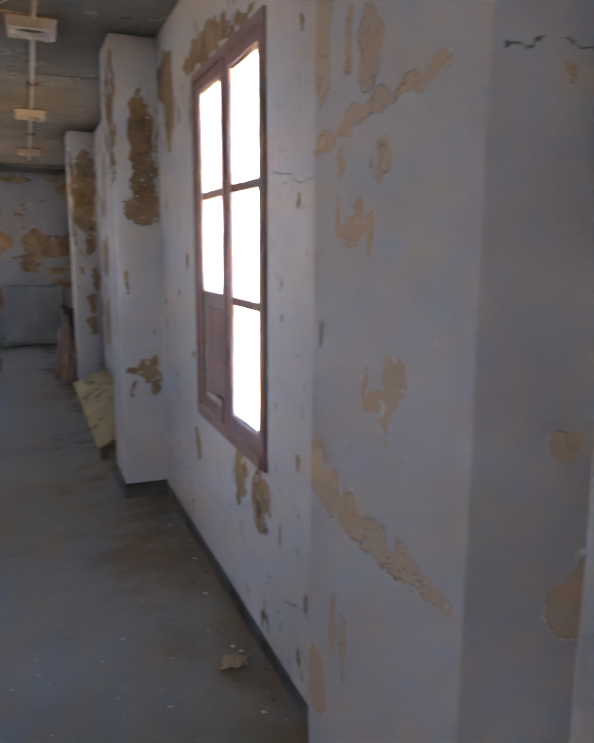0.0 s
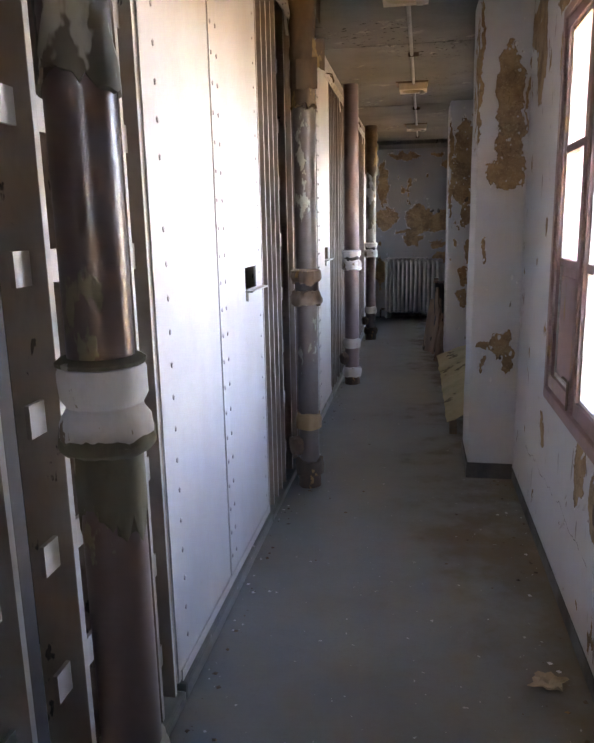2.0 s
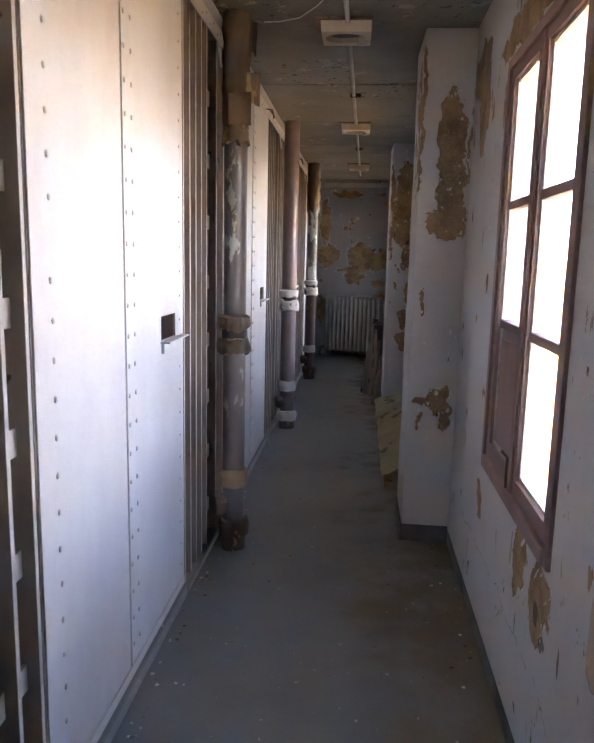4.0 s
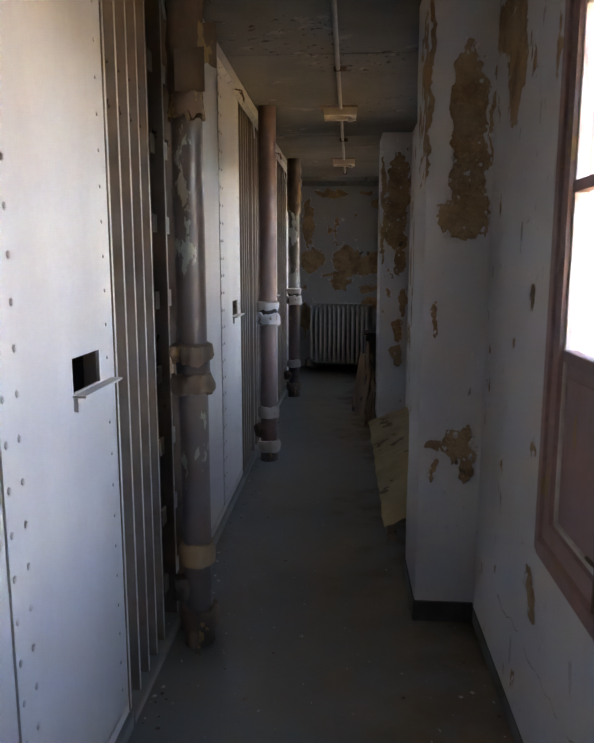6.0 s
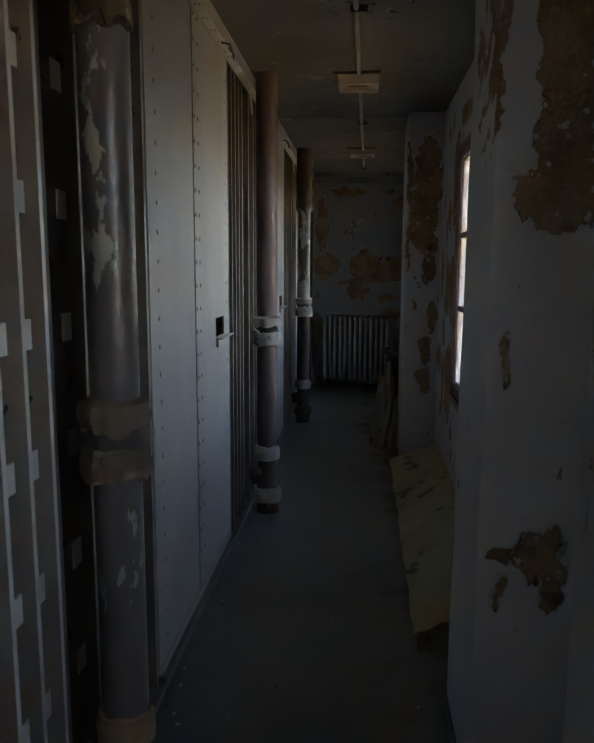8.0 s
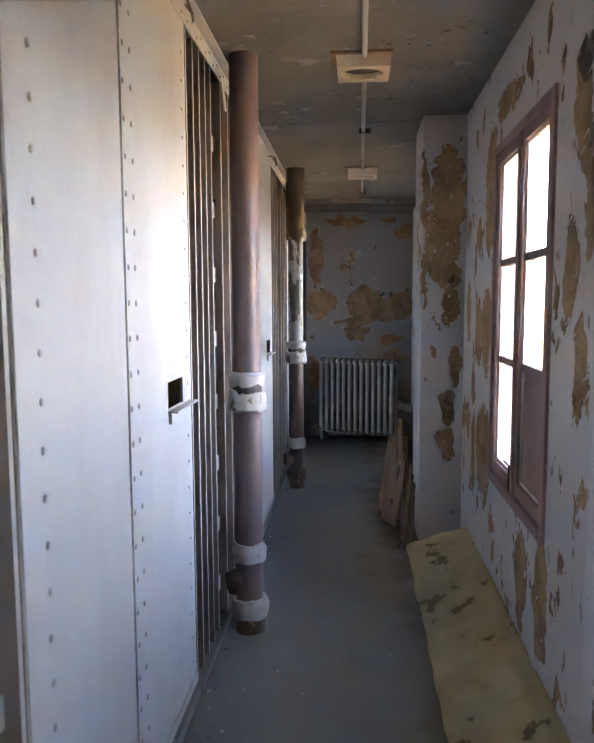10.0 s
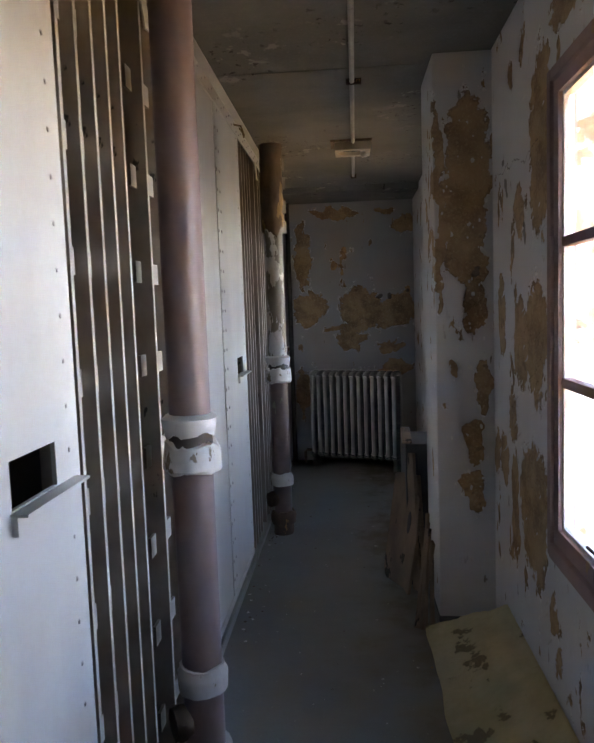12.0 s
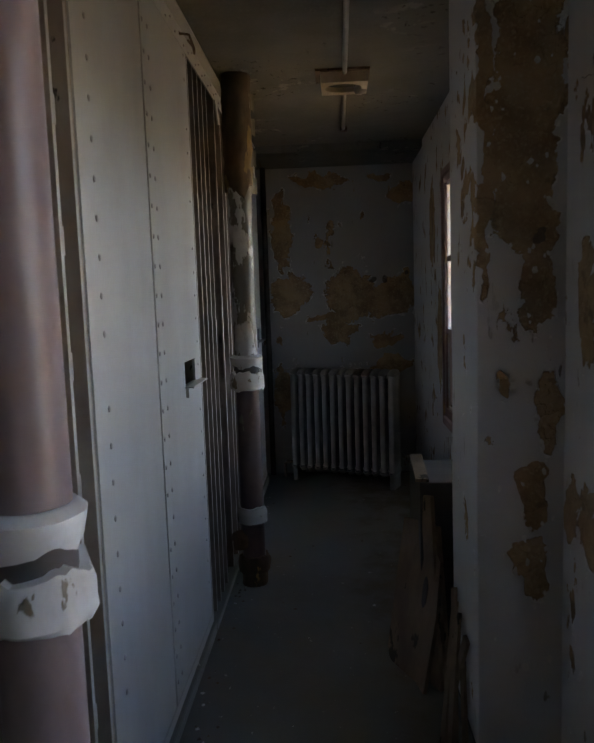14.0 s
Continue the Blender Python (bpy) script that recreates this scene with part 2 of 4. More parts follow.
PILLAR_C = peeling("peeling_pillar_paint_far", [((x, 7.304, z), (rx, 0.3, rz)) for x, z, rx, rz in SPOTS_C], 0.68, 0.69, 0.0, 0.70, [((0.64, 7.304, 1.62), 0.02)], (), 1, 0.7)


def scarred_ceiling():
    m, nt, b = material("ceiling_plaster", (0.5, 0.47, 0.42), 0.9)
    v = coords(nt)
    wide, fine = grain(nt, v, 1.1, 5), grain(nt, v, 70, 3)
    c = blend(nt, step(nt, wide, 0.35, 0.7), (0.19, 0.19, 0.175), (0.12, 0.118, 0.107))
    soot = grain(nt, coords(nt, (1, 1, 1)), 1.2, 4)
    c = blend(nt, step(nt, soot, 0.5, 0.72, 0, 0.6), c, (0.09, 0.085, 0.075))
    zone = step(nt, grain(nt, v, 1.7, 3), 0.50, 0.60)
    chips = calc(nt, "MULTIPLY", step(nt, grain(nt, v, 24, 4, 0.55), 0.615, 0.63), zone)
    pale = calc(nt, "MULTIPLY", step(nt, grain(nt, coords(nt, (1.0, 1.0, 3.0)), 9, 4, 0.6), 0.60, 0.615), zone)
    c = blend(nt, pale, c, (0.27, 0.26, 0.235))
    c = blend(nt, chips, c, (0.045, 0.035, 0.028))
    c = blend(nt, step(nt, fine, 0.5, 0.85, 0, 0.3), c, (0.3, 0.28, 0.25))
    nt.links.new(c, b.inputs["Base Color"])
    relief(nt, b, calc(nt, "SUBTRACT", calc(nt, "MULTIPLY", fine, 0.2), calc(nt, "SUBTRACT", chips, calc(nt, "MULTIPLY", grain(nt, v, 5, 4), 0.8))), 0.7, 0.008)
    return m


def trodden_floor():
    m, nt, b = material("grey_floor_paint", (0.17, 0.175, 0.18), 0.5)
    v = coords(nt)
    sep = nt.nodes.new("ShaderNodeSeparateXYZ")
    nt.links.new(v, sep.inputs[0])
    wide, mid, fine = grain(nt, v, 0.9, 5), grain(nt, v, 6, 5), grain(nt, v, 80, 3)
    c = blend(nt, step(nt, wide, 0.35, 0.7), (0.172, 0.184, 0.171), (0.127, 0.129, 0.115))
    dirt = calc(nt, "ADD", calc(nt, "MULTIPLY", sep.outputs[0], 0.32), calc(nt, "ADD", calc(nt, "MULTIPLY", wide, 0.6), calc(nt, "MULTIPLY", mid, 0.35)))
    dirt = step(nt, dirt, 0.51, 0.80, 0, 0.88)
    c = blend(nt, dirt, c, (0.19, 0.13, 0.075))
    specks = step(nt, grain(nt, v, 34, 2), 0.71, 0.75)
    c = blend(nt, specks, c, (0.45, 0.44, 0.42))
    c = blend(nt, step(nt, fine, 0.5, 0.85, 0, 0.4), c, (0.12, 0.11, 0.09))
    nt.links.new(c, b.inputs["Base Color"])
    nt.links.new(step(nt, calc(nt, "ADD", dirt, calc(nt, "MULTIPLY", mid, 0.3)), 0.1, 0.9, 0.33, 0.85), b.inputs["Roughness"])
    relief(nt, b, calc(nt, "ADD", mid, calc(nt, "MULTIPLY", fine, 0.3)), 0.35, 0.004)
    return m


def patched(name, base, dark, spot, rough, scale=9.0, amount=0.6, shine=0.3):
    """Paint with flaked spots of another colour."""
    m, nt, b = material(name, base, rough)
    v = coords(nt, (1, 1, 0.45))
    big, small, spots = grain(nt, v, 3.0, 5), grain(nt, v, 60, 3), grain(nt, v, scale, 5, 0.62)
    c = blend(nt, step(nt, big, 0.38, 0.66), base, dark)
    s = step(nt, spots, amount, amount + 0.02)
    c = blend(nt, s, c, spot)
    c = blend(nt, step(nt, small, 0.45, 0.8, 0, 0.3), c, dark)
    nt.links.new(c, b.inputs["Base Color"])
    nt.links.new(step(nt, s, 0, 1, rough, min(rough + shine, 1)), b.inputs["Roughness"])
    relief(nt, b, calc(nt, "ADD", calc(nt, "MULTIPLY", small, 0.2), s), 0.4, 0.001)
    return m


CEILING, FLOOR = scarred_ceiling(), trodden_floor()
# Chipped plate paint made darker: the rivets' own shadows put into the colour.
RIVET_PAINT = patched("chipped_shaded_rivet_paint", (0.48, 0.475, 0.465), (0.30, 0.29, 0.28), (0.14, 0.11, 0.09), 0.5, 20.0, 0.62)
STEEL = patched("white_painted_steel", (0.54, 0.54, 0.525), (0.48, 0.475, 0.46), (0.34, 0.31, 0.27), 0.40, 13.0, 0.72)
# Chipped bar paint: brown holds the sides' shade, pale the window-lit edges.
BARS = patched("shaded_brown_bar_paint", (0.29, 0.24, 0.20), (0.20, 0.16, 0.132), (0.05, 0.04, 0.034), 0.32, 9.0, 0.61)
BAR_EDGE = patched("worn_lit_bar_edge", (0.45, 0.425, 0.395), (0.33, 0.31, 0.285), (0.16, 0.12, 0.10), 0.4, 18.0, 0.66)
BASE_PAINT = worn("dark_grey_skirting_paint", (0.10, 0.10, 0.10), (0.055, 0.052, 0.05), 0.6, 0, 5.0, 60)
# Near-black: the darkness inside the cells is put into their wall colour.
DARK = worn("cell_darkness_paint", (0.05, 0.05, 0.05), (0.03, 0.03, 0.03), 0.8, 0, 2.0, 30)
BROWN_PIPE = patched("brown_painted_iron", (0.205, 0.15, 0.148), (0.14, 0.095, 0.092), (0.10, 0.06, 0.045), 0.42, 16.0, 0.74)
GREY_PIPE = patched("flaking_dark_pipe", (0.15, 0.125, 0.118), (0.09, 0.075, 0.065), (0.36, 0.38, 0.32), 0.38, 7.0, 0.57)
DARK_PIPE = patched("dark_oxblood_pipe", (0.13, 0.09, 0.085), (0.08, 0.055, 0.05), (0.20, 0.195, 0.14), 0.33, 6.0, 0.585)
WRAP = patched("rotten_pipe_wrap", (0.15, 0.105, 0.065), (0.06, 0.042, 0.03), (0.28, 0.20, 0.10), 0.85, 9.0, 0.56)
RUST = patched("rusted_iron", (0.17, 0.12, 0.08), (0.07, 0.05, 0.038), (0.32, 0.20, 0.09), 0.85, 9.0, 0.62)
JOINT = patched("white_joint_plaster", (0.52, 0.505, 0.48), (0.37, 0.345, 0.31), (0.20, 0.16, 0.12), 0.75, 20.0, 0.64)
TAN_RING = patched("tan_rusted_ring", (0.40, 0.27, 0.15), (0.24, 0.15, 0.08), (0.10, 0.07, 0.05), 0.7, 14.0, 0.64)
MOSS = patched("mossy_joint_dirt", (0.13, 0.12, 0.08), (0.07, 0.06, 0.04), (0.34, 0.33, 0.27), 0.85, 18.0, 0.62)
SILVER = patched("silvered_wrap", (0.17, 0.155, 0.12), (0.10, 0.09, 0.07), (0.48, 0.49, 0.46), 0.45, 6.0, 0.53)
MOSSY_WRAP = patched("mossy_silvered_wrap", (0.10, 0.095, 0.065), (0.05, 0.045, 0.032), (0.36, 0.37, 0.34), 0.6, 4.5, 0.57)
WOOD = patched("mauve_window_paint", (0.30, 0.185, 0.175), (0.20, 0.125, 0.12), (0.34, 0.215, 0.12), 0.6, 12.0, 0.64)
FOAM = patched("yellowed_foam", (0.66, 0.57, 0.36), (0.46, 0.40, 0.22), (0.25, 0.20, 0.12), 0.85, 6.0, 0.61)
RADIATOR = patched("grey_radiator_paint", (0.34, 0.345, 0.335), (0.24, 0.235, 0.225), (0.14, 0.11, 0.09), 0.45, 12.0, 0.68)
LAMP = patched("cream_lamp_enamel", (0.62, 0.56, 0.46), (0.45, 0.38, 0.29), (0.16, 0.10, 0.06), 0.5, 16.0, 0.70)
OLD_WOOD = patched("old_brown_wood", (0.25, 0.17, 0.115), (0.12, 0.08, 0.055), (0.05, 0.04, 0.03), 0.75, 9.0, 0.60)
# Black for stained wood and iron, and for shade painted into gaps.
BLACK_WOOD_AND_SHADE = patched("black_wood_and_shade", (0.05, 0.042, 0.04), (0.03, 0.025, 0.022), (0.10, 0.07, 0.05), 0.6, 9.0, 0.68)
PUTTY = worn("lit_pale_putty", (0.60, 0.57, 0.54), (0.42, 0.36, 0.33), 0.8, 0, 12.0, 70)
PAPER = worn("dirty_paper", (0.42, 0.34, 0.24), (0.24, 0.18, 0.11), 0.9, 0, 9.0, 60)
CHIP = worn("paint_chip", (0.66, 0.655, 0.65), (0.52, 0.50, 0.47), 0.8, 0, 20.0, 80)
SAND = worn("dry_ground", (0.24, 0.168, 0.066), (0.20, 0.135, 0.05), 0.95, 0, 0.3, 4)
GLASS, g_nt, g_b = material("window_glass", (0.95, 0.97, 0.96), 0.05)
g_b.inputs["Transmission Weight"].default_value, g_b.inputs["IOR"].default_value = 1.0, 1.45


# ---- mesh helpers ----
def box(bm, x0, x1, y0, y1, z0, z1, bevel=0.0):
    made = bmesh.ops.create_cube(bm, size=1.0)["verts"]
    for v in made:
        v.co = Vector((x0 + (v.co.x + 0.5) * (x1 - x0), y0 + (v.co.y + 0.5) * (y1 - y0), z0 + (v.co.z + 0.5) * (z1 - z0)))
    if bevel:
        edges = list({e for v in made for e in v.link_edges})
        bmesh.ops.bevel(bm, geom=edges, offset=bevel, segments=2, affect="EDGES", profile=0.6)
    return bm


def lathe(bm, profile, sides=32, wobble=0.0, seed=0.0, torn_low=0.0, torn_high=0.0):
    """Turn (radius, height) about z; wobble: uneven radius; torn_low, torn_high: ragged ends, in metres."""
    if wobble:
        fine = [profile[0]]
        for (r0, z0), (r1, z1) in zip(profile, profile[1:]):
            cuts = max(1, int(abs(z1 - z0) / 0.012))
            fine += [(r0 + (r1 - r0) * c / cuts, z0 + (z1 - z0) * c / cuts) for c in range(1, cuts + 1)]
        profile = fine
    rings = []
    last = len(profile) - 1
    for n, (r, z) in enumerate(profile):
        ring = []
        for k in range(sides):
            a = 2 * math.pi * k / sides
            w = wobble * (noise.noise(Vector((2 * math.cos(a), 2 * math.sin(a), 9 * z + seed))) + 0.5 * noise.noise(Vector((5 * math.cos(a), 5 * math.sin(a), 45 * z + seed)))) if wobble else 0
            tear = torn_low if n < 2 else torn_high if n > last - 2 else 0
            dz = tear * (noise.noise(Vector((1.6 * math.cos(a), 1.6 * math.sin(a), seed + (5 if n < 2 else 11)))) + 0.5 * noise.noise(Vector((6 * math.cos(a), 6 * math.sin(a), seed))))
            ring.append(bm.verts.new(((r + w) * math.cos(a), (r + w) * math.sin(a), z + dz)))
        rings.append(ring)
    for lo, hi in zip(rings, rings[1:]):
        for k in range(sides):
            bm.faces.new((lo[k], lo[(k + 1) % sides], hi[(k + 1) % sides], hi[k]))
    bm.faces.new(rings[0][::-1])
    bm.faces.new(rings[-1])
    return bm


def holed(bm, x0, x1, y0, y1, z0, z1, a0, a1, b0, b1):
    """An upright sheet from x0 to x1 with a square hole a0-a1 along y and b0-b1 along z."""
    rows = []
    for x in (x0, x1):
        outer = [bm.verts.new((x, y, z)) for y, z in ((y0, z0), (y1, z0), (y1, z1), (y0, z1))]
        inner = [bm.verts.new((x, y, z)) for y, z in ((a0, b0), (a1, b0), (a1, b1), (a0, b1))]
        for k in range(4):
            bm.faces.new((outer[k], outer[(k + 1) % 4], inner[(k + 1) % 4], inner[k]))
        rows.append((outer, inner))
    for k in range(4):
        for side in (0, 1):
            lo, hi = rows[0][side], rows[1][side]
            bm.faces.new((lo[k], lo[(k + 1) % 4], hi[(k + 1) % 4], hi[k]))
    return bm


def tube(bm, points, radius, sides=10):
    """A round bar along the points."""
    rings = []
    pts = [Vector(p) for p in points]
    for n, p in enumerate(pts):
        way = (pts[min(n + 1, len(pts) - 1)] - pts[max(n - 1, 0)]).normalized()
        side = way.cross(Vector((0.31, 0.17, 0.93))).normalized()
        up = way.cross(side)
        rings.append([bm.verts.new(p + radius * (math.cos(2 * math.pi * k / sides) * side + math.sin(2 * math.pi * k / sides) * up)) for k in range(sides)])
    for lo, hi in zip(rings, rings[1:]):
        for k in range(sides):
            bm.faces.new((lo[k], lo[(k + 1) % sides], hi[(k + 1) % sides], hi[k]))
    bm.faces.new(rings[0][::-1])
    bm.faces.new(rings[-1])
    return bm


def plank(bm, start, end, width, thick, face):
    """A board from start to end, its broad side turned to face."""
    a, b = Vector(start), Vector(end)
    way = (b - a).normalized()
    side = way.cross(Vector(face)).normalized() * (width / 2)
    out = side.cross(way).normalized() * (thick / 2)
    q = [[bm.verts.new(p + s * side + o * out) for s, o in ((-1, -1), (1, -1), (1, 1), (-1, 1))] for p in (a, b)]
    for k in range(4):
        bm.faces.new((q[0][k], q[0][(k + 1) % 4], q[1][(k + 1) % 4], q[1][k]))
    bm.faces.new(q[0][::-1])
    bm.faces.new(q[1])
    return bm


def mesh_of(name, bm, mat, smooth=False):
    bmesh.ops.recalc_face_normals(bm, faces=bm.faces)
    me = bpy.data.meshes.new(name)
    bm.to_mesh(me)
    bm.free()
    me.materials.append(mat)
    if smooth:
        for p in me.polygons:
            p.use_smooth = True
        me.set_sharp_from_angle(angle=radians(40))
    return me


def part(name, bm, mat, parent=None, label="", smooth=False):
    ob = new(name, mesh_of(name, bm, mat, smooth))
    ob.parent = parent
    return tagged(ob, label)


def piece(name, me, parent, m):
    ob = new(name, me)
    ob.parent = parent
    ob.matrix_basis = m
    return ob


def thing(name, label, category, group="", at=(0, 0, 0)):
    return tagged(piece(name, None, None, Matrix.Translation(at)), label, category, group)


def setting(name, bm, mat, label, category, smooth=False):
    return tagged(part(name, bm, mat, None, "", smooth), label, category, "", "structure")


# ---- shell ----
bm = bmesh.new()
bmesh.ops.create_grid(bm, x_segments=24, y_segments=90, size=1.0)
for v in bm.verts:
    x, y = -0.8 + 2.1 * v.co.x, 4.2 + 7.4 * v.co.y
    v.co = Vector((x, y, 0.004 * noise.noise(Vector((x * 1.5, y * 1.5, 3.0))) - 0.003))
bmesh.ops.solidify(bm, geom=bm.faces[:], thickness=0.2)
setting("floor", bm, FLOOR, "worn grey painted concrete floor with brown dirt", "floor", True)
bm = bmesh.new()
seams = (BACK - 0.2, 0.15, 2.6, 5.08, 7.43, 10.35, END + 0.3)
for y0, y1 in zip(seams, seams[1:]):
    box(bm, -2.9, 1.3, y0 + 0.003, y1 - 0.003, CEIL - (0.05 if y1 > END else 0.0), CEIL + 0.1, 0.006)
box(bm, -2.9, 1.3, BACK - 0.2, END + 0.3, CEIL + 0.1, CEIL + 0.3)
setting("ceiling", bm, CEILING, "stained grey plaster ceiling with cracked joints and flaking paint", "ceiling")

OPEN = sorted(WINDOWS)
bm = bmesh.new()
cuts = [BACK] + [y for w in OPEN for y in w] + [END]
for y0, y1 in zip(cuts[0::2], cuts[1::2]):
    box(bm, RIGHT, RIGHT + 0.15, y0, y1, -0.2, CEIL)
for y0, y1 in OPEN:
    box(bm, RIGHT, RIGHT + 0.15, y0, y1, -0.2, SILL)
    box(bm, RIGHT, RIGHT + 0.15, y0, y1, HEAD, CEIL)
setting("wall_east", bm, WALL, "white painted plaster wall peeling to ochre render", "wall")
for n, ((y0, y1), mat, face_x) in enumerate(zip(PILLARS, (PILLAR_A, PILLAR_B, PILLAR_C), FACES)):
    bm = box(bmesh.new(), face_x, RIGHT + 0.02, y0, y1, -0.01, CEIL, 0.012)
    bmesh.ops.subdivide_edges(bm, edges=[e for e in bm.edges if abs(e.verts[0].co.z - e.verts[1].co.z) > 1], cuts=40)
    for v in bm.verts:
        v.co.x += 0.005 * noise.noise(Vector((v.co.y * 4, v.co.z * 3, n))) - 0.002
        v.co.y += 0.005 * noise.noise(Vector((v.co.x * 4 + 7, v.co.z * 3, n)))
    setting("pillar_%d" % (n + 1), bm, mat, "white plastered pillar with bare ochre patches", "pillar", True)
setting("wall_north", box(bmesh.new(), -2.9, RIGHT + 0.15, END, END + 0.3, -0.2, CEIL), END_WALL, "white plaster end wall, paint toned down for the dim end, with large peeled patches", "wall")
setting("wall_south", box(bmesh.new(), -2.9, RIGHT + 0.15, BACK - 0.2, BACK, -0.2, CEIL), WALL, "plain white plaster wall", "wall")
setting("wall_west", box(bmesh.new(), -2.9, -2.7, BACK, END, -0.2, CEIL), DARK, "back wall of the cells, near-black for the unlit inside", "wall")
ends = [BACK] + [y for p in PILLARS for y in p] + [END]
for y0, y1 in zip(ends[0::2], ends[1::2]):
    setting("baseboard", box(bmesh.new(), RIGHT - 0.004, RIGHT + 0.01, y0, y1, -0.01, 0.06), BASE_PAINT, "dark grey painted band along the foot of the wall", "baseboard")
for (y0, y1), face_x in zip(PILLARS, FACES):
    setting("baseboard", box(bmesh.new(), face_x - 0.007, RIGHT - 0.004, y0 - 0.007, y1 + 0.007, -0.01, 0.085, 0.003), BASE_PAINT, "dark grey painted band round the foot of the pillar", "baseboard")
bm = bmesh.new()
bmesh.ops.create_grid(bm, x_segments=2, y_segments=2, size=3000)
for v in bm.verts:
    v.co.z = -4.0
setting("ground", bm, SAND, "dry sandy ground outside", "ground")


# ---- windows ----
def window(n, y0, y1, wood_far):
    w = tagged(new("window_%d" % n), "mauve painted wooden casement window with flaking paint", "window", "", "structure")
    x0, x1 = RIGHT - 0.012, RIGHT + 0.07
    for a, b, c, d in ((y0, y0 + 0.036, SILL, HEAD), (y1 - 0.036, y1, SILL, HEAD), (y0 + 0.036, y1 - 0.036, HEAD - 0.036, HEAD)):
        part("window_frame", box(bmesh.new(), x0, x1, a, b, c, d, 0.004), WOOD, w)
    part("window_sill", box(bmesh.new(), x0 - 0.006, x1 + 0.02, y0 + 0.036, y1 - 0.036, SILL, SILL + 0.045, 0.006), WOOD, w)
    mid = (y0 + y1) / 2
    lo, hi = SILL + 0.047, HEAD - 0.038
    bars = [0.79, 1.245, 1.662, 2.09]
    for far, a, b in ((False, y0 + 0.039, mid - 0.002), (True, mid + 0.002, y1 - 0.039)):
        leaf = part("sash", holed(bmesh.new(), x0 + 0.01, x1 - 0.02, a, b, lo, hi, a + 0.048, b - 0.048, bars[0], bars[3]), WOOD, w)
        # Putty stop, pale enough to carry the daylight on the sash's inner edges.
        part("glazing_stop", holed(bmesh.new(), x0 + 0.022, x1 - 0.03, a + 0.049, b - 0.049, bars[0] + 0.001, bars[3] - 0.001, a + 0.061, b - 0.061, bars[0] + 0.013, bars[3] - 0.013), PUTTY, leaf)
        for zb in bars[1:3]:
            part("glazing_bar", box(bmesh.new(), x0 + 0.018, x1 - 0.028, a + 0.048, b - 0.048, zb - 0.015, zb + 0.015, 0.004), WOOD, leaf)
        for k in range(3):
            if k == 0 and far == wood_far:
                part("panel", box(box(bmesh.new(), x0 + 0.030, x1 - 0.03, a + 0.049, b - 0.049, bars[0] + 0.002, bars[1] - 0.01), x0 + 0.024, x0 + 0.032, a + 0.075, b - 0.075, bars[0] + 0.04, bars[1] - 0.05, 0.004), WOOD, leaf)
                continue
            p = part("pane", box(bmesh.new(), x0 + 0.036, x0 + 0.039, a + 0.048, b - 0.048, bars[k] + 0.002, bars[k + 1] - 0.002), GLASS, leaf)
            p.visible_shadow = False
    part("astragal", box(bmesh.new(), x0 + 0.001, x0 + 0.016, mid - 0.022, mid + 0.022, lo, hi, 0.004), WOOD, w)
    part("bolt", tube(bmesh.new(), [(x0 - 0.005, mid + 0.01, lo + 0.01), (x0 - 0.005, mid + 0.01, lo + 0.11), (x0 - 0.014, mid + 0.012, lo + 0.12), (x0 - 0.02, mid + 0.03, lo + 0.125)], 0.0045), RUST, w, "rusted iron bolt")
    return w


for n, (y0, y1) in enumerate(WINDOWS):
    window(n + 1, y0, y1, n in (0, 2))


# ---- cell fronts ----
bm = bmesh.new()
bmesh.ops.create_icosphere(bm, subdivisions=1, radius=0.009)
RIVET = mesh_of("rivet", bm, RIVET_PAINT, True)
bm = bmesh.new()
bmesh.ops.create_icosphere(bm, subdivisions=1, radius=0.006)
SMALL_RIVET = mesh_of("rivet", bm, RIVET_PAINT, True)


def top_angle(t, width, seed):
    angle = part("top_angle", box(bmesh.new(), 0.0, 0.006, 0.001, width - 0.001, CEIL - 0.075, CEIL - 0.008), STEEL, t)
    part("top_flange", box(bmesh.new(), 0.006, 0.045, 0.001, width - 0.001, CEIL - 0.008, CEIL - 0.002), STEEL, t)
    for k in range(int(width / 0.075)):
        piece("rivet", SMALL_RIVET, angle, Matrix.Translation((0.006, 0.04 + 0.075 * k, CEIL - (0.03 if k % 2 else 0.055))))


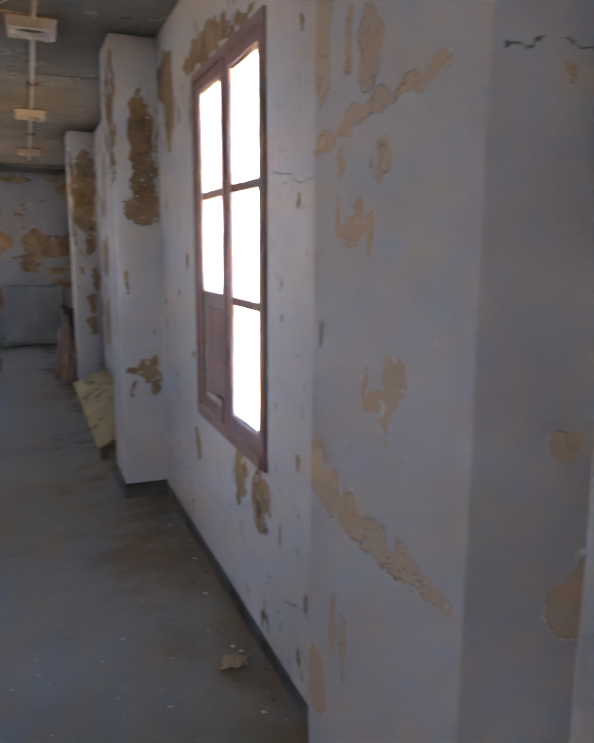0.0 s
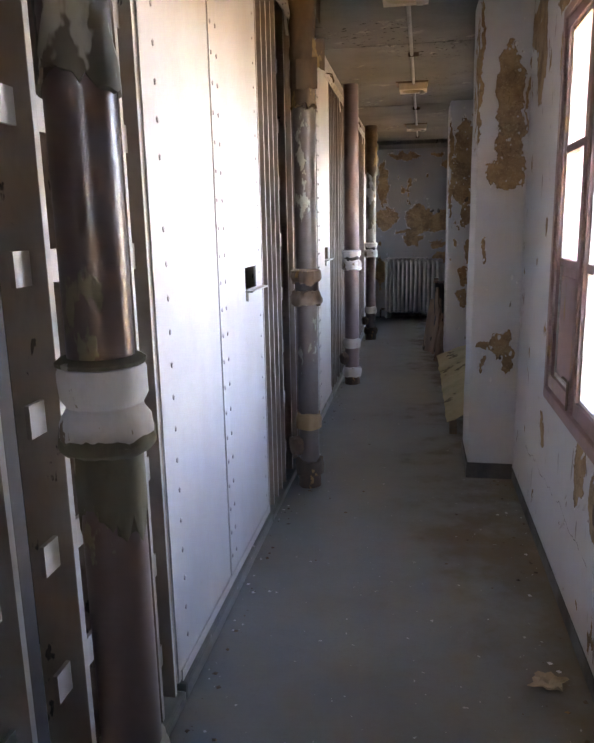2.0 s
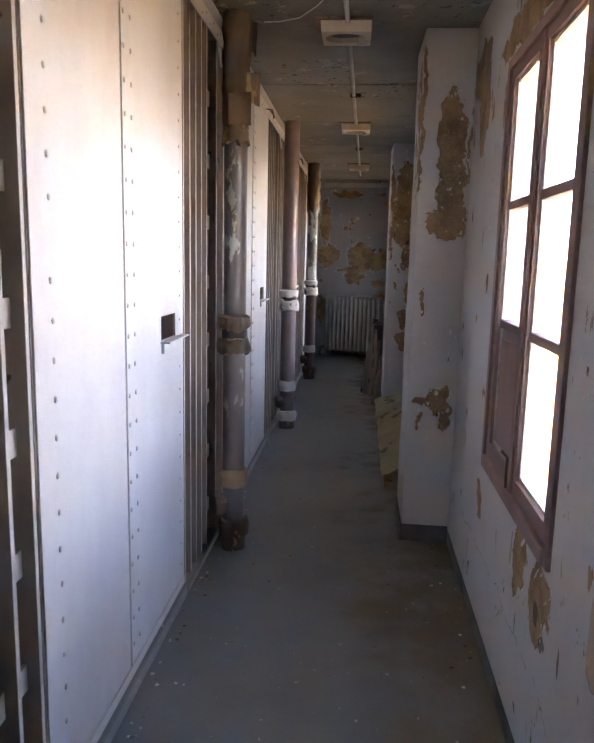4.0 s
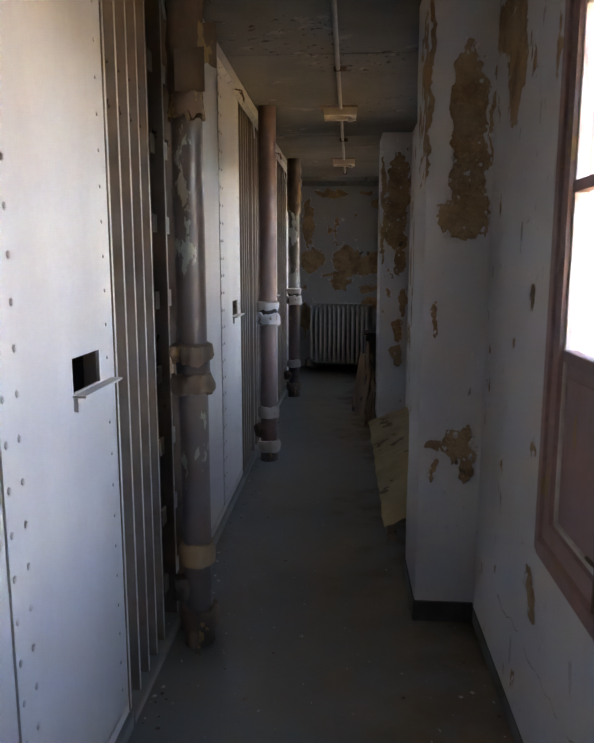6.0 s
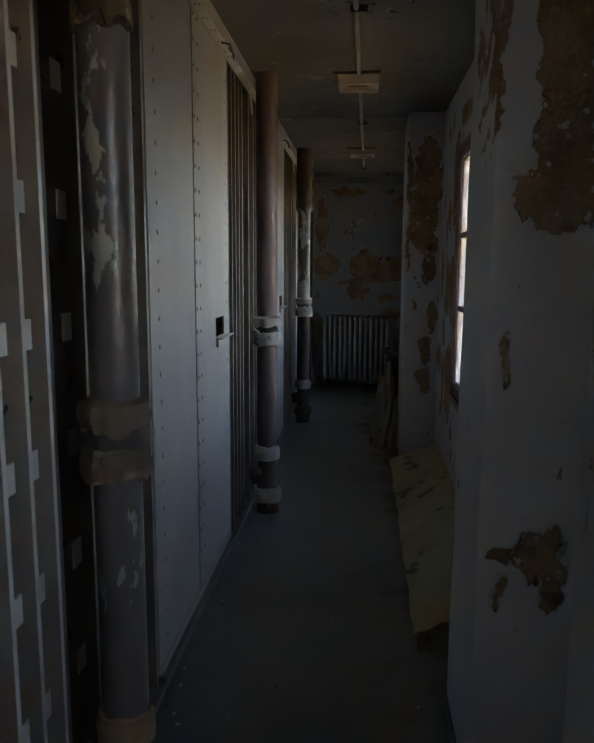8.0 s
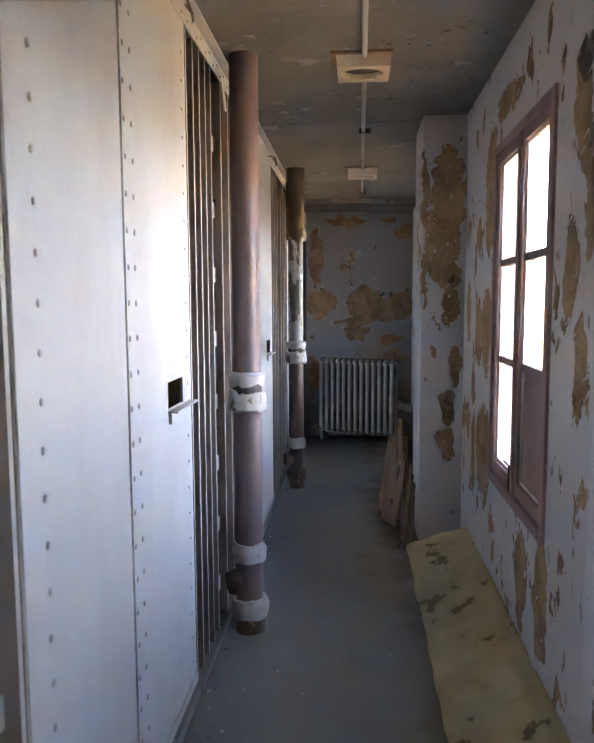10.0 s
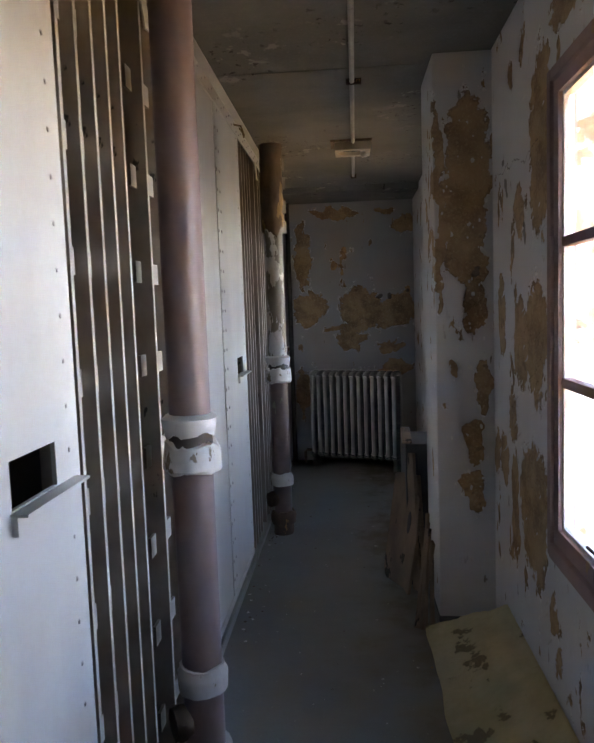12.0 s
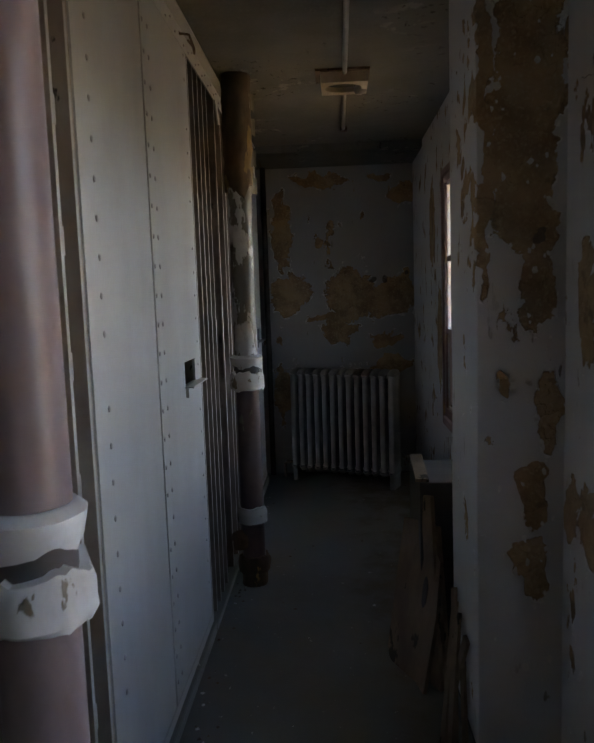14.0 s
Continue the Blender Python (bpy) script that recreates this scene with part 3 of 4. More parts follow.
def panel(y, seed):
    """Riveted plates from y on, with the hatch near the far end."""
    rnd = random.Random(seed)
    t = thing("cell_front_panel", "white painted riveted steel cell wall with a small food hatch", "steel wall", "cell fronts", (LEFT, y, 0))
    h0, h1 = 0.975, 1.165
    near_plate = part("plate", box(bmesh.new(), -0.006, 0, 0, SEAM - 0.003, 0.05, CEIL, 0.0015), STEEL, t)
    far_plate = part("plate", holed(bmesh.new(), -0.006, 0.004, SEAM, PLATE_W, 0.05, CEIL, h0, h1, 1.15, 1.24), STEEL, t)
    shelf = bmesh.new()
    box(shelf, 0.004, 0.038, h0 - 0.008, PLATE_W - 0.03, 1.141, 1.147)
    shelf = part("hatch_shelf", shelf, STEEL, t)
    part("shelf_bracket", box(bmesh.new(), 0.006, 0.018, h0 - 0.008, h0 - 0.003, 1.105, 1.1405, 0.001), STEEL, shelf)
    part("edge_strip", box(bmesh.new(), -0.06, -0.0065, -0.004, 0.004, 0.05, CEIL), BARS, t)
    part("curb", box(bmesh.new(), -0.1, 0.022, 0, PLATE_W, -0.01, 0.052, 0.012), FLOOR, t)
    part("kick_strip", box(bmesh.new(), 0.0045, 0.009, 0.01, PLATE_W - 0.01, 0.053, 0.09, 0.001), STEEL, t)
    top_angle(t, PLATE_W, seed)
    part("hook", tube(bmesh.new(), [(0.01, PLATE_W - 0.13, CEIL - 0.04), (0.05, PLATE_W - 0.14, CEIL - 0.05), (0.06, PLATE_W - 0.10, CEIL - 0.09), (0.05, PLATE_W - 0.05, CEIL - 0.09), (0.045, PLATE_W - 0.04, CEIL - 0.06), (0.03, PLATE_W - 0.07, CEIL - 0.045)], 0.005, 6), RUST, t, "bent rusty wire hook")
    for col, lift in ((0.095, 0.0), (SEAM + 0.018, 0.004), (SEAM + 0.078, 0.004), (PLATE_W - 0.055, 0.004)):
        for k in range(1, 26):
            z = 0.063 + 0.0955 * k
            if z < CEIL - 0.09 and rnd.random() > 0.03 and not (col > 1.2 and 1.1 < z < 1.2):
                me = RIVET if col < 1.2 else SMALL_RIVET
                piece("rivet", me, near_plate if col < SEAM else far_plate, Matrix.Translation((lift, col + rnd.uniform(-0.003, 0.003), z)) @ Matrix.Diagonal((0.55, 0.9, 1.1, 1)))
    part("bent_strip", plank(bmesh.new(), (-0.004, PLATE_W + 0.006, 1.99), (-0.014, PLATE_W + 0.03, 1.68), 0.028, 0.003, (1, 0.4, 0)), STEEL, t, "bent white strip of sheet metal")
    return t


GATE_W = BAY - PLATE_W
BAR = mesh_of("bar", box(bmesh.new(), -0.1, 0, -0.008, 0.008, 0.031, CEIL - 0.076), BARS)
# Added black strip in the wide gap, for the dark cell behind it.
GAP_SHADE = mesh_of("gap_shade_strip", box(bmesh.new(), -0.1, -0.035, -0.03, 0.03, 0.031, CEIL - 0.076), BLACK_WOOD_AND_SHADE)
def lit_fronts(me):
    """Faces to the corridor get the paler paint: light put into the colour."""
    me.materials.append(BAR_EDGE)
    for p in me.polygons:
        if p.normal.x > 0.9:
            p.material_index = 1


# One more upright bar, on the far side of the gap.
GAP_BAR = mesh_of("gap_bar", box(bmesh.new(), -0.1, 0.001, -0.010, 0.010, 0.031, CEIL - 0.076, 0.002), BARS)
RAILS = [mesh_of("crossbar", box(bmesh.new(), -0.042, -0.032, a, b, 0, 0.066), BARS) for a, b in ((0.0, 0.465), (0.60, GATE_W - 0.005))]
for me in (BAR, GAP_BAR, *RAILS):
    lit_fronts(me)


def gate(y, seed):
    t = thing("cell_gate", "grey painted flat-bar steel cell gate with chipped paint", "gate", "cell gates", (LEFT, y, 0))
    for k in range(12):
        if k == 7:
            piece("gap_shade_strip", GAP_SHADE, t, Matrix.Translation((0, 0.525, 0)))
            piece("gap_bar", GAP_BAR, t, Matrix.Translation((0, 0.665, 0)))
        elif k < 5 or k > 7:
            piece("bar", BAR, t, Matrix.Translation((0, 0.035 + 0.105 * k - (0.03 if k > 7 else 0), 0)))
    for k in range(8):
        for me in RAILS:
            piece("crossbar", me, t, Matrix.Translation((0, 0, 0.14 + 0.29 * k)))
    part("curb", box(bmesh.new(), -0.1, 0.022, 0, GATE_W, -0.01, 0.03, 0.01), FLOOR, t)
    top_angle(t, GATE_W, seed)
    part("gusset", plank(bmesh.new(), (0.012, 0.66, CEIL - 0.076), (0.02, 0.68, CEIL - 0.19), 0.06, 0.006, (1, 0, 0)), STEEL, t, "white torn gusset plate")
    return t


for k in range(-2, 4):
    panel(PLATE0 + BAY * k, k + 10)
    if k < 3:
        gate(PLATE0 + BAY * k + PLATE_W, k + 20)
        setting("wall_cell_%d" % (k + 3), box(bmesh.new(), -2.7, LEFT - 0.08, PLATE0 + BAY * k + 0.2, PLATE0 + BAY * k + 0.25, -0.01, CEIL), DARK, "unseen partition between cells, near-black for the unlit inside", "wall")


# ---- pipes ----
R, PIPE_X = 0.057, -0.372


def pipe(y, shaft, joint, rings, style, upper=None):
    words = {"brown": "brown painted cast iron soil pipe with broken white joint", "dark": "dark oxblood cast iron pipe with white stepped joint",
             "rusty": "flaking dark cast iron pipe with rusted joints", "torn": "dark cast iron pipe with torn shreds of wrapping"}
    t = thing("soil_pipe", words[style], "pipe", "pipes along the cells", (PIPE_X, y, 0))
    low, high = lathe(bmesh.new(), [(R, 0.0), (R, 1.10)], 40), lathe(bmesh.new(), [(R, 1.105), (R, CEIL - 0.001)], 40)
    part("lower_shaft", low, shaft, t, "", True)
    part("upper_shaft", high, upper or shaft, t, "", True)
    if style == "dark":
        prof = [(R, 1.04), (R + 0.02, 1.042), (R + 0.023, 1.05), (R + 0.021, 1.078), (R + 0.010, 1.094), (R + 0.008, 1.102), (R + 0.014, 1.110), (R + 0.018, 1.118), (R + 0.018, 1.162), (R + 0.014, 1.17), (R, 1.172)]
        part("joint", lathe(bmesh.new(), prof, 48, 0.005, y, 0.012), joint, t, "cracked white stepped joint", True)
        part("joint_cap", lathe(bmesh.new(), [(R, 1.171), (R + 0.018, 1.173), (R + 0.019, 1.18), (R + 0.01, 1.187), (R, 1.188)], 48, 0.005, y + 2), MOSS, t, "dirty rim on top of the joint", True)
        part("joint_lip", lathe(bmesh.new(), [(R, 1.012), (R + 0.016, 1.016), (R + 0.026, 1.026), (R + 0.0265, 1.034), (R + 0.0255, 1.046), (R + 0.020, 1.056)], 48, 0.006, y, 0.006, 0.022), MOSS, t, "mossy lower lip", True)
        part("moss", lathe(bmesh.new(), [(R + 0.0005, 0.90), (R + 0.002, 0.905), (R + 0.004, 0.96), (R + 0.003, 1.018)], 48, 0.003, y + 4, 0.09), MOSS, t, "mossy crust under the joint", True)
    elif style == "rusty":
        part("joint", lathe(bmesh.new(), [(R, 1.11), (R + 0.016, 1.115), (R + 0.024, 1.14), (R + 0.02, 1.175), (R, 1.185)], 40, 0.016, y, 0.02), joint, t, "rusted upper joint ring", True)
        part("joint_bell", lathe(bmesh.new(), [(R, 0.99), (R + 0.018, 0.995), (R + 0.026, 1.03), (R + 0.018, 1.07), (R, 1.075)], 40, 0.018, y + 3, 0.02, 0.02), joint, t, "rusted lower joint bell", True)
        # Added black ring fills the gap in place of its shade.
        part("joint_gap_shade", lathe(bmesh.new(), [(R, 1.05), (R + 0.006, 1.06), (R + 0.006, 1.12), (R, 1.13)], 32, 0.008, y), BLACK_WOOD_AND_SHADE, t, "black ring for the shade inside the open joint", True)
    else:
        part("joint", lathe(bmesh.new(), [(R, 1.133), (R + 0.012, 1.128), (R + 0.02, 1.16), (R + 0.022, 1.18), (R + 0.008, 1.192), (R, 1.193)], 40, 0.005, y, 0.022), joint, t, "broken white joint ring", True)
        part("joint_bell", lathe(bmesh.new(), [(R, 1.015), (R + 0.02, 1.018), (R + 0.028, 1.03), (R + 0.026, 1.07), (R + 0.018, 1.105), (R, 1.108)], 40, 0.008, y + 3, 0.01, 0.025), joint, t, "broken white joint bell", True)
        part("joint_gap_shade", lathe(bmesh.new(), [(R - 0.002, 1.08), (R + 0.004, 1.09), (R + 0.004, 1.16), (R, 1.165)], 32, 0.004, y), BLACK_WOOD_AND_SHADE, t, "black ring for the shade inside the broken joint", True)
    part("collar", lathe(bmesh.new(), [(R, 0.325), (R + 0.014, 0.33), (R + 0.016, 0.385), (R + 0.008, 0.40), (R + 0.008, 0.41), (R, 0.412)], 40, 0.004, y, 0.004, 0.01), rings, t, "", True)
    part("foot_collar", lathe(bmesh.new(), [(R, 0.065), (R + 0.02, 0.07), (R + 0.024, 0.12), (R + 0.016, 0.15), (R, 0.152)], 40, 0.008, y + 1, 0.008, 0.02), RUST if style in ("rusty", "torn") else rings, t, "", True)
    part("foot", lathe(bmesh.new(), [(R + 0.006, -0.004), (R + 0.004, 0.06), (R, 0.07)], 40, 0.006, y + 2), RUST, t, "dark rusted foot", True)
    boss = lathe(bmesh.new(), [(0.05, 0.0), (0.052, 0.03), (0.046, 0.04), (0.046, 0.05), (0.03, 0.055)], 20, 0.014, y)
    bmesh.ops.transform(boss, matrix=pose(-0.045, -0.02, 0.235, 90, 0, -60), verts=boss.verts)
    part("cleanout", boss, RUST, t, "rusted clean-out boss", True)
    return t


def torn_wrap(t, z0, z1, mat, seed, grow=0.012, tear=0.05):
    n = 9
    prof = [(R + 0.001, z0)] + [(R + grow + 0.003 + 0.003 * math.sin(3.1 * k + seed), z0 + 0.004 + (z1 - z0 - 0.006) * k / n) for k in range(n + 1)] + [(R + 0.001, z1)]
    part("wrapping", lathe(bmesh.new(), prof, 40, 0.007, seed, tear, 0.0), mat, t, "torn rotten pipe wrapping", True)


def flap(t, z, turn, mat, size=0.09):
    bm = bmesh.new()
    bmesh.ops.create_grid(bm, x_segments=5, y_segments=6, size=0.5)
    for v in bm.verts:
        u, w = v.co.x, v.co.y
        edge = 0.12 * noise.noise(Vector((4 * u, 4 * w, z)))
        v.co = Vector((0.03 + 0.5 * (u + 0.5) ** 2 * 0.6 + edge * 0.3, (u + 0.1) * 1.1, (w + edge) * 1.5)) * size
    bmesh.ops.solidify(bm, geom=bm.faces[:], thickness=0.004)
    bmesh.ops.transform(bm, matrix=pose(0, 0, z, 0, 0, turn) @ Matrix.Translation((R + 0.006, 0, 0)), verts=bm.verts)
    part("torn_flap", bm, mat, t, "torn flap of wrapping", True)


R, PIPE_X = 0.058, -0.362
p = pipe(1.34, DARK_PIPE, JOINT, JOINT, "dark")
torn_wrap(p, 1.63, CEIL - 0.002, MOSSY_WRAP, 1.0, 0.001, 0.035)
R, PIPE_X = 0.055, -0.386
p = pipe(3.78, GREY_PIPE, RUST, TAN_RING, "rusty")
torn_wrap(p, 1.97, CEIL - 0.002, WRAP, 2.0, 0.004)
for z, turn in ((2.22, -20), (2.12, -75), (2.45, 10)):
    flap(p, z, turn, WRAP)
R, PIPE_X = 0.062, -0.384
p = pipe(6.285, BROWN_PIPE, JOINT, JOINT, "brown")
R, PIPE_X = 0.060, -0.378
p = pipe(8.745, DARK_PIPE, JOINT, JOINT, "torn", SILVER)
torn_wrap(p, 2.0, CEIL - 0.002, WRAP, 4.0, 0.008)
for z, turn in ((2.3, -10), (2.15, -15), (2.02, -20), (2.42, 0)):
    flap(p, z, turn, SILVER, 0.05)
p = tagged(part("riser_pipe", tube(bmesh.new(), [(-0.47, END - 0.06, 0.0), (-0.47, END - 0.06, CEIL)], 0.022, 12), BLACK_WOOD_AND_SHADE, None, "", True), "thin black iron riser pipe at the end wall", "pipe")


# ---- ceiling lamps and conduit ----
def lamp(x0, y0, seed):
    t = thing("ceiling_lamp", "cream enamel ceiling lamp box with a broken bulb holder", "lamp", "ceiling lamps", (x0, y0, 0))
    z0 = 2.485
    # Dark base plate pushed left; it also stands in for the lamp's shadow.
    part("shadow_base_plate", box(bmesh.new(), -0.14, 0.122, -0.01, 0.19, CEIL - 0.011, CEIL - 0.0005, 0.002), OLD_WOOD, t)
    bm = bmesh.new()
    rim, inner, deep = [], [], []
    for k in range(40):
        a = 2 * math.pi * k / 40
        c, s = math.cos(a), math.sin(a)
        q = max(abs(c), abs(s))
        rim.append(bm.verts.new((0.112 * c / q, 0.12 + 0.105 * s / q, z0)))
        inner.append(bm.verts.new((0.092 * c - 0.006, 0.117 + 0.07 * s, z0)))
        deep.append(bm.verts.new((0.088 * c - 0.006, 0.117 + 0.066 * s, z0 + 0.035)))
    up = [bm.verts.new((v.co.x * 1.04, 0.12 + (v.co.y - 0.12) * 1.04, CEIL - 0.012)) for v in rim]
    for k in range(40):
        j = (k + 1) % 40
        bm.faces.new((rim[k], rim[j], inner[j], inner[k]))
        bm.faces.new((inner[k], inner[j], deep[j], deep[k]))
        bm.faces.new((rim[j], rim[k], up[k], up[j]))
    bm.faces.new(deep)
    housing = part("housing", bm, LAMP, t)
    b = lathe(bmesh.new(), [(0.008, -0.03), (0.02, -0.026), (0.024, 0.0), (0.018, 0.02), (0.0165, 0.03)], 16, 0.003, seed)
    bmesh.ops.transform(b, matrix=pose(0.08, 0.165, z0 + 0.004, 0, 80, 0), verts=b.verts)
    part("bulb_holder", b, JOINT, housing, "dirty porcelain bulb holder", True)
    # Black disc darkens the recess: its inner shade is put into the colour.
    part("reflector", lathe_at((-0.006, 0.117, z0 + 0.022), 0.086), BLACK_WOOD_AND_SHADE, housing, "reflector disc, black for the shade in the lamp recess")


def lathe_at(at, r):
    b = lathe(bmesh.new(), [(r, 0.0), (r, 0.003)], 24)
    bmesh.ops.transform(b, matrix=Matrix.Translation(at) @ Matrix.Diagonal((1, 0.74, 1, 1)), verts=b.verts)
    return b


for n, (x, y) in enumerate(((0.104, 3.84), (0.128, 6.275), (0.15, 8.72))):
    lamp(x, y, n * 3.3)
t = thing("conduit", "grey painted conduit pipe along the ceiling", "conduit")
part("run", tube(bmesh.new(), [(0.11, BACK + 0.01, CEIL - 0.014), (0.105, 3.0, CEIL - 0.014), (0.13, 6.2, CEIL - 0.014), (0.16, 9.85, CEIL - 0.014)], 0.012), RADIATOR, t, "", True)
for x, y in ((0.08, 1.9), (0.10, 5.3), (0.115, 7.56)):
    part("clip", box(bmesh.new(), x, x + 0.07, y, y + 0.015, CEIL - 0.028, CEIL - 0.001, 0.003), RUST, t)
part("end_cap", box(bmesh.new(), 0.14, 0.185, 9.85, 9.89, CEIL - 0.03, CEIL - 0.001, 0.004), RUST, t)


# ---- radiator ----
t = thing("radiator", "grey cast iron column radiator turned askew by the end wall", "radiator")
t.matrix_basis = pose(-0.297, 10.70, 0, 0, 0, -24)
PITCH = 0.068
for k in range(13):
    x = 0.02 + PITCH * k
    b = bmesh.new()
    for yy in (0.02, 0.15):
        tube(b, [(x, yy, 0.12), (x, yy, 0.86)], 0.0215, 12)
    box(b, x - 0.016, x + 0.016, 0.022, 0.148, 0.12, 0.86)
    tube(b, [(x, 0.004, 0.855), (x, 0.02, 0.878), (x, 0.085, 0.888), (x, 0.15, 0.878), (x, 0.166, 0.855)], 0.024, 12)
    tube(b, [(x, 0.004, 0.135), (x, 0.02, 0.112), (x, 0.085, 0.105), (x, 0.15, 0.112), (x, 0.166, 0.135)], 0.024, 12)
    part("section", b, RADIATOR, t, "", True)
for k in (0, 12):
    part("foot", box(bmesh.new(), PITCH * k, 0.04 + PITCH * k, 0.01, 0.16, -0.002, 0.11, 0.01), RADIATOR, t)
for z in (0.13, 0.85):
    part("tie_rod", tube(bmesh.new(), [(0.01, 0.085, z), (0.03 + PITCH * 12, 0.085, z)], 0.016), RADIATOR, t)
part("feed_pipe", tube(bmesh.new(), [(0.0, 0.085, 0.13), (-0.09, 0.085, 0.13), (-0.11, 0.085, 0.11), (-0.11, 0.085, 0.0)], 0.014), RUST, t)


# ---- foam slab along the wall ----
bm = bmesh.new()
NU, NV = 22, 60
rows = []
for j in range(NV + 1):
    row = []
    for i in range(NU + 1):
        u, w = i / NU, j / NV
        y = 4.76 + w * (2.42 - 0.14 * u)
        x = 0.395 + 0.318 * u
        z = 0.095 + 0.145 * u + 0.02 * w * u
        lump = 0.012 * noise.noise(Vector((x * 7, y * 3.5, 1))) + 0.010 * noise.noise(Vector((x * 18, y * 9, 4))) + 0.004 * noise.noise(Vector((x * 60, y * 40, 4)))
        fold = -0.018 * max(0, 1 - abs(w * 2.4 - 0.6 - 0.3 * u) / 0.05) - 0.018 * max(0, 1 - abs(w * 2.4 - 1.55 + 0.25 * u) / 0.04) - 0.014 * max(0, 1 - abs(w * 2.4 - 2.0) / 0.03) * (u < 0.5)
        wob = 0.012 * noise.noise(Vector((y * 5, 2, 0))) * (1 - u)
        row.append(bm.verts.new((x + wob - 0.4 * (lump + fold), y, z + lump + fold)))
    rows.append(row)
for j in range(NV):
    for i in range(NU):
        bm.faces.new((rows[j][i], rows[j][i + 1], rows[j + 1][i + 1], rows[j + 1][i]))
bmesh.ops.solidify(bm, geom=bm.faces[:], thickness=0.06)
for v in bm.verts:
    v.co.x = min(v.co.x, RIGHT - 0.008)
tagged(part("foam_slab", bm, FOAM, None, "", True), "yellowed torn foam slab leaning along the wall foot", "foam slab")
tagged(part("batten", plank(bmesh.new(), (0.44, 4.8, 0.02), (0.53, 7.1, 0.02), 0.05, 0.042, (0, 0, 1)), OLD_WOOD), "dark wooden batten under the foam slab", "batten")

# ---- broken furniture by the far pillar ----
t = thing("broken_cabinet", "broken dark wooden cabinet with a scuffed panel leaning on it", "cabinet")
bm = bmesh.new()
outline = [(0.0, 0.05), (0.02, 0.012), (0.05, 0.0), (0.24, 0.015), (0.30, 0.0), (0.32, 0.30), (0.30, 0.50), (0.22, 0.56), (0.12, 0.60), (0.0, 0.58)]
front = [bm.verts.new((u, 0.0, w)) for u, w in outline]
back = [bm.verts.new((u, -0.016, w)) for u, w in outline]
bm.faces.new(front)
bm.faces.new(back[::-1])
for k in range(len(outline)):
    j = (k + 1) % len(outline)
    bm.faces.new((front[j], front[k], back[k], back[j]))
bmesh.ops.transform(bm, matrix=pose(0.262, 8.01, 0.0, -9, 0, -68), verts=bm.verts)
leaf = part("front_panel", bm, OLD_WOOD, t, "scuffed brown wooden panel")
# No hole is cut: a black disc on the panel gives the slot's darkness.
slot = lathe(bmesh.new(), [(0.03, 0.0), (0.032, 0.006), (0.02, 0.009)], 16, 0.004, 2.0)
bmesh.ops.transform(slot, matrix=pose(0.262, 8.01, 0.0, -9, 0, -68) @ pose(0.23, -0.018, 0.36, 90, 0, 0) @ Matrix.Diagonal((0.55, 1.9, 0.5, 1)), verts=slot.verts)
part("slot", slot, BLACK_WOOD_AND_SHADE, leaf, "black disc for the dark inside of a slot", True)
part("carcass", box(bmesh.new(), 0.375, 0.56, 7.86, 8.22, 0.0, 0.765, 0.006), BLACK_WOOD_AND_SHADE, t)
part("top", plank(bmesh.new(), (0.385, 7.87, 0.772), (0.40, 8.2, 0.79), 0.05, 0.012, (0, 0, 1)), OLD_WOOD, t, "pale splintered top edge")
for a, b, w in (((0.415, 7.74, 0.02), (0.40, 7.85, 0.72), 0.07), ((0.45, 7.745, 0.02), (0.43, 7.85, 0.60), 0.05)):
    part("side_board", plank(bmesh.new(), a, b, w, 0.016, (-0.9, -0.4, 0)), OLD_WOOD, t)
for a, b, w in (((0.372, 7.36, 0.0), (0.455, 7.58, 0.43), 0.03), ((0.41, 7.34, 0.0), (0.455, 7.60, 0.47), 0.026), ((0.43, 7.62, 0.0), (0.455, 7.38, 0.40), 0.03), ((0.392, 7.35, 0.0), (0.452, 7.52, 0.42), 0.04), ((0.44, 7.315, 0.0), (0.458, 7.47, 0.30), 0.022)):
    tagged(part("loose_plank", plank(bmesh.new(), a, b, w, 0.012, (-1, -0.3, 0.1)), OLD_WOOD), "splintered brown wooden plank leaning on the pillar", "plank", "loose planks")

# ---- litter ----
rnd = random.Random(5)
def crumb(bm, x, y, z, size):
    a, h = rnd.uniform(0, 6.28), size * rnd.uniform(0.15, 0.5)
    base = [bm.verts.new((x + size * rnd.uniform(0.5, 1) * math.cos(a + k * 1.57), y + size * rnd.uniform(0.5, 1) * math.sin(a + k * 1.57), z)) for k in range(4)]
    tip = bm.verts.new((x, y, z + h))
    for k in range(4):
        bm.faces.new((base[k], base[(k + 1) % 4], tip))


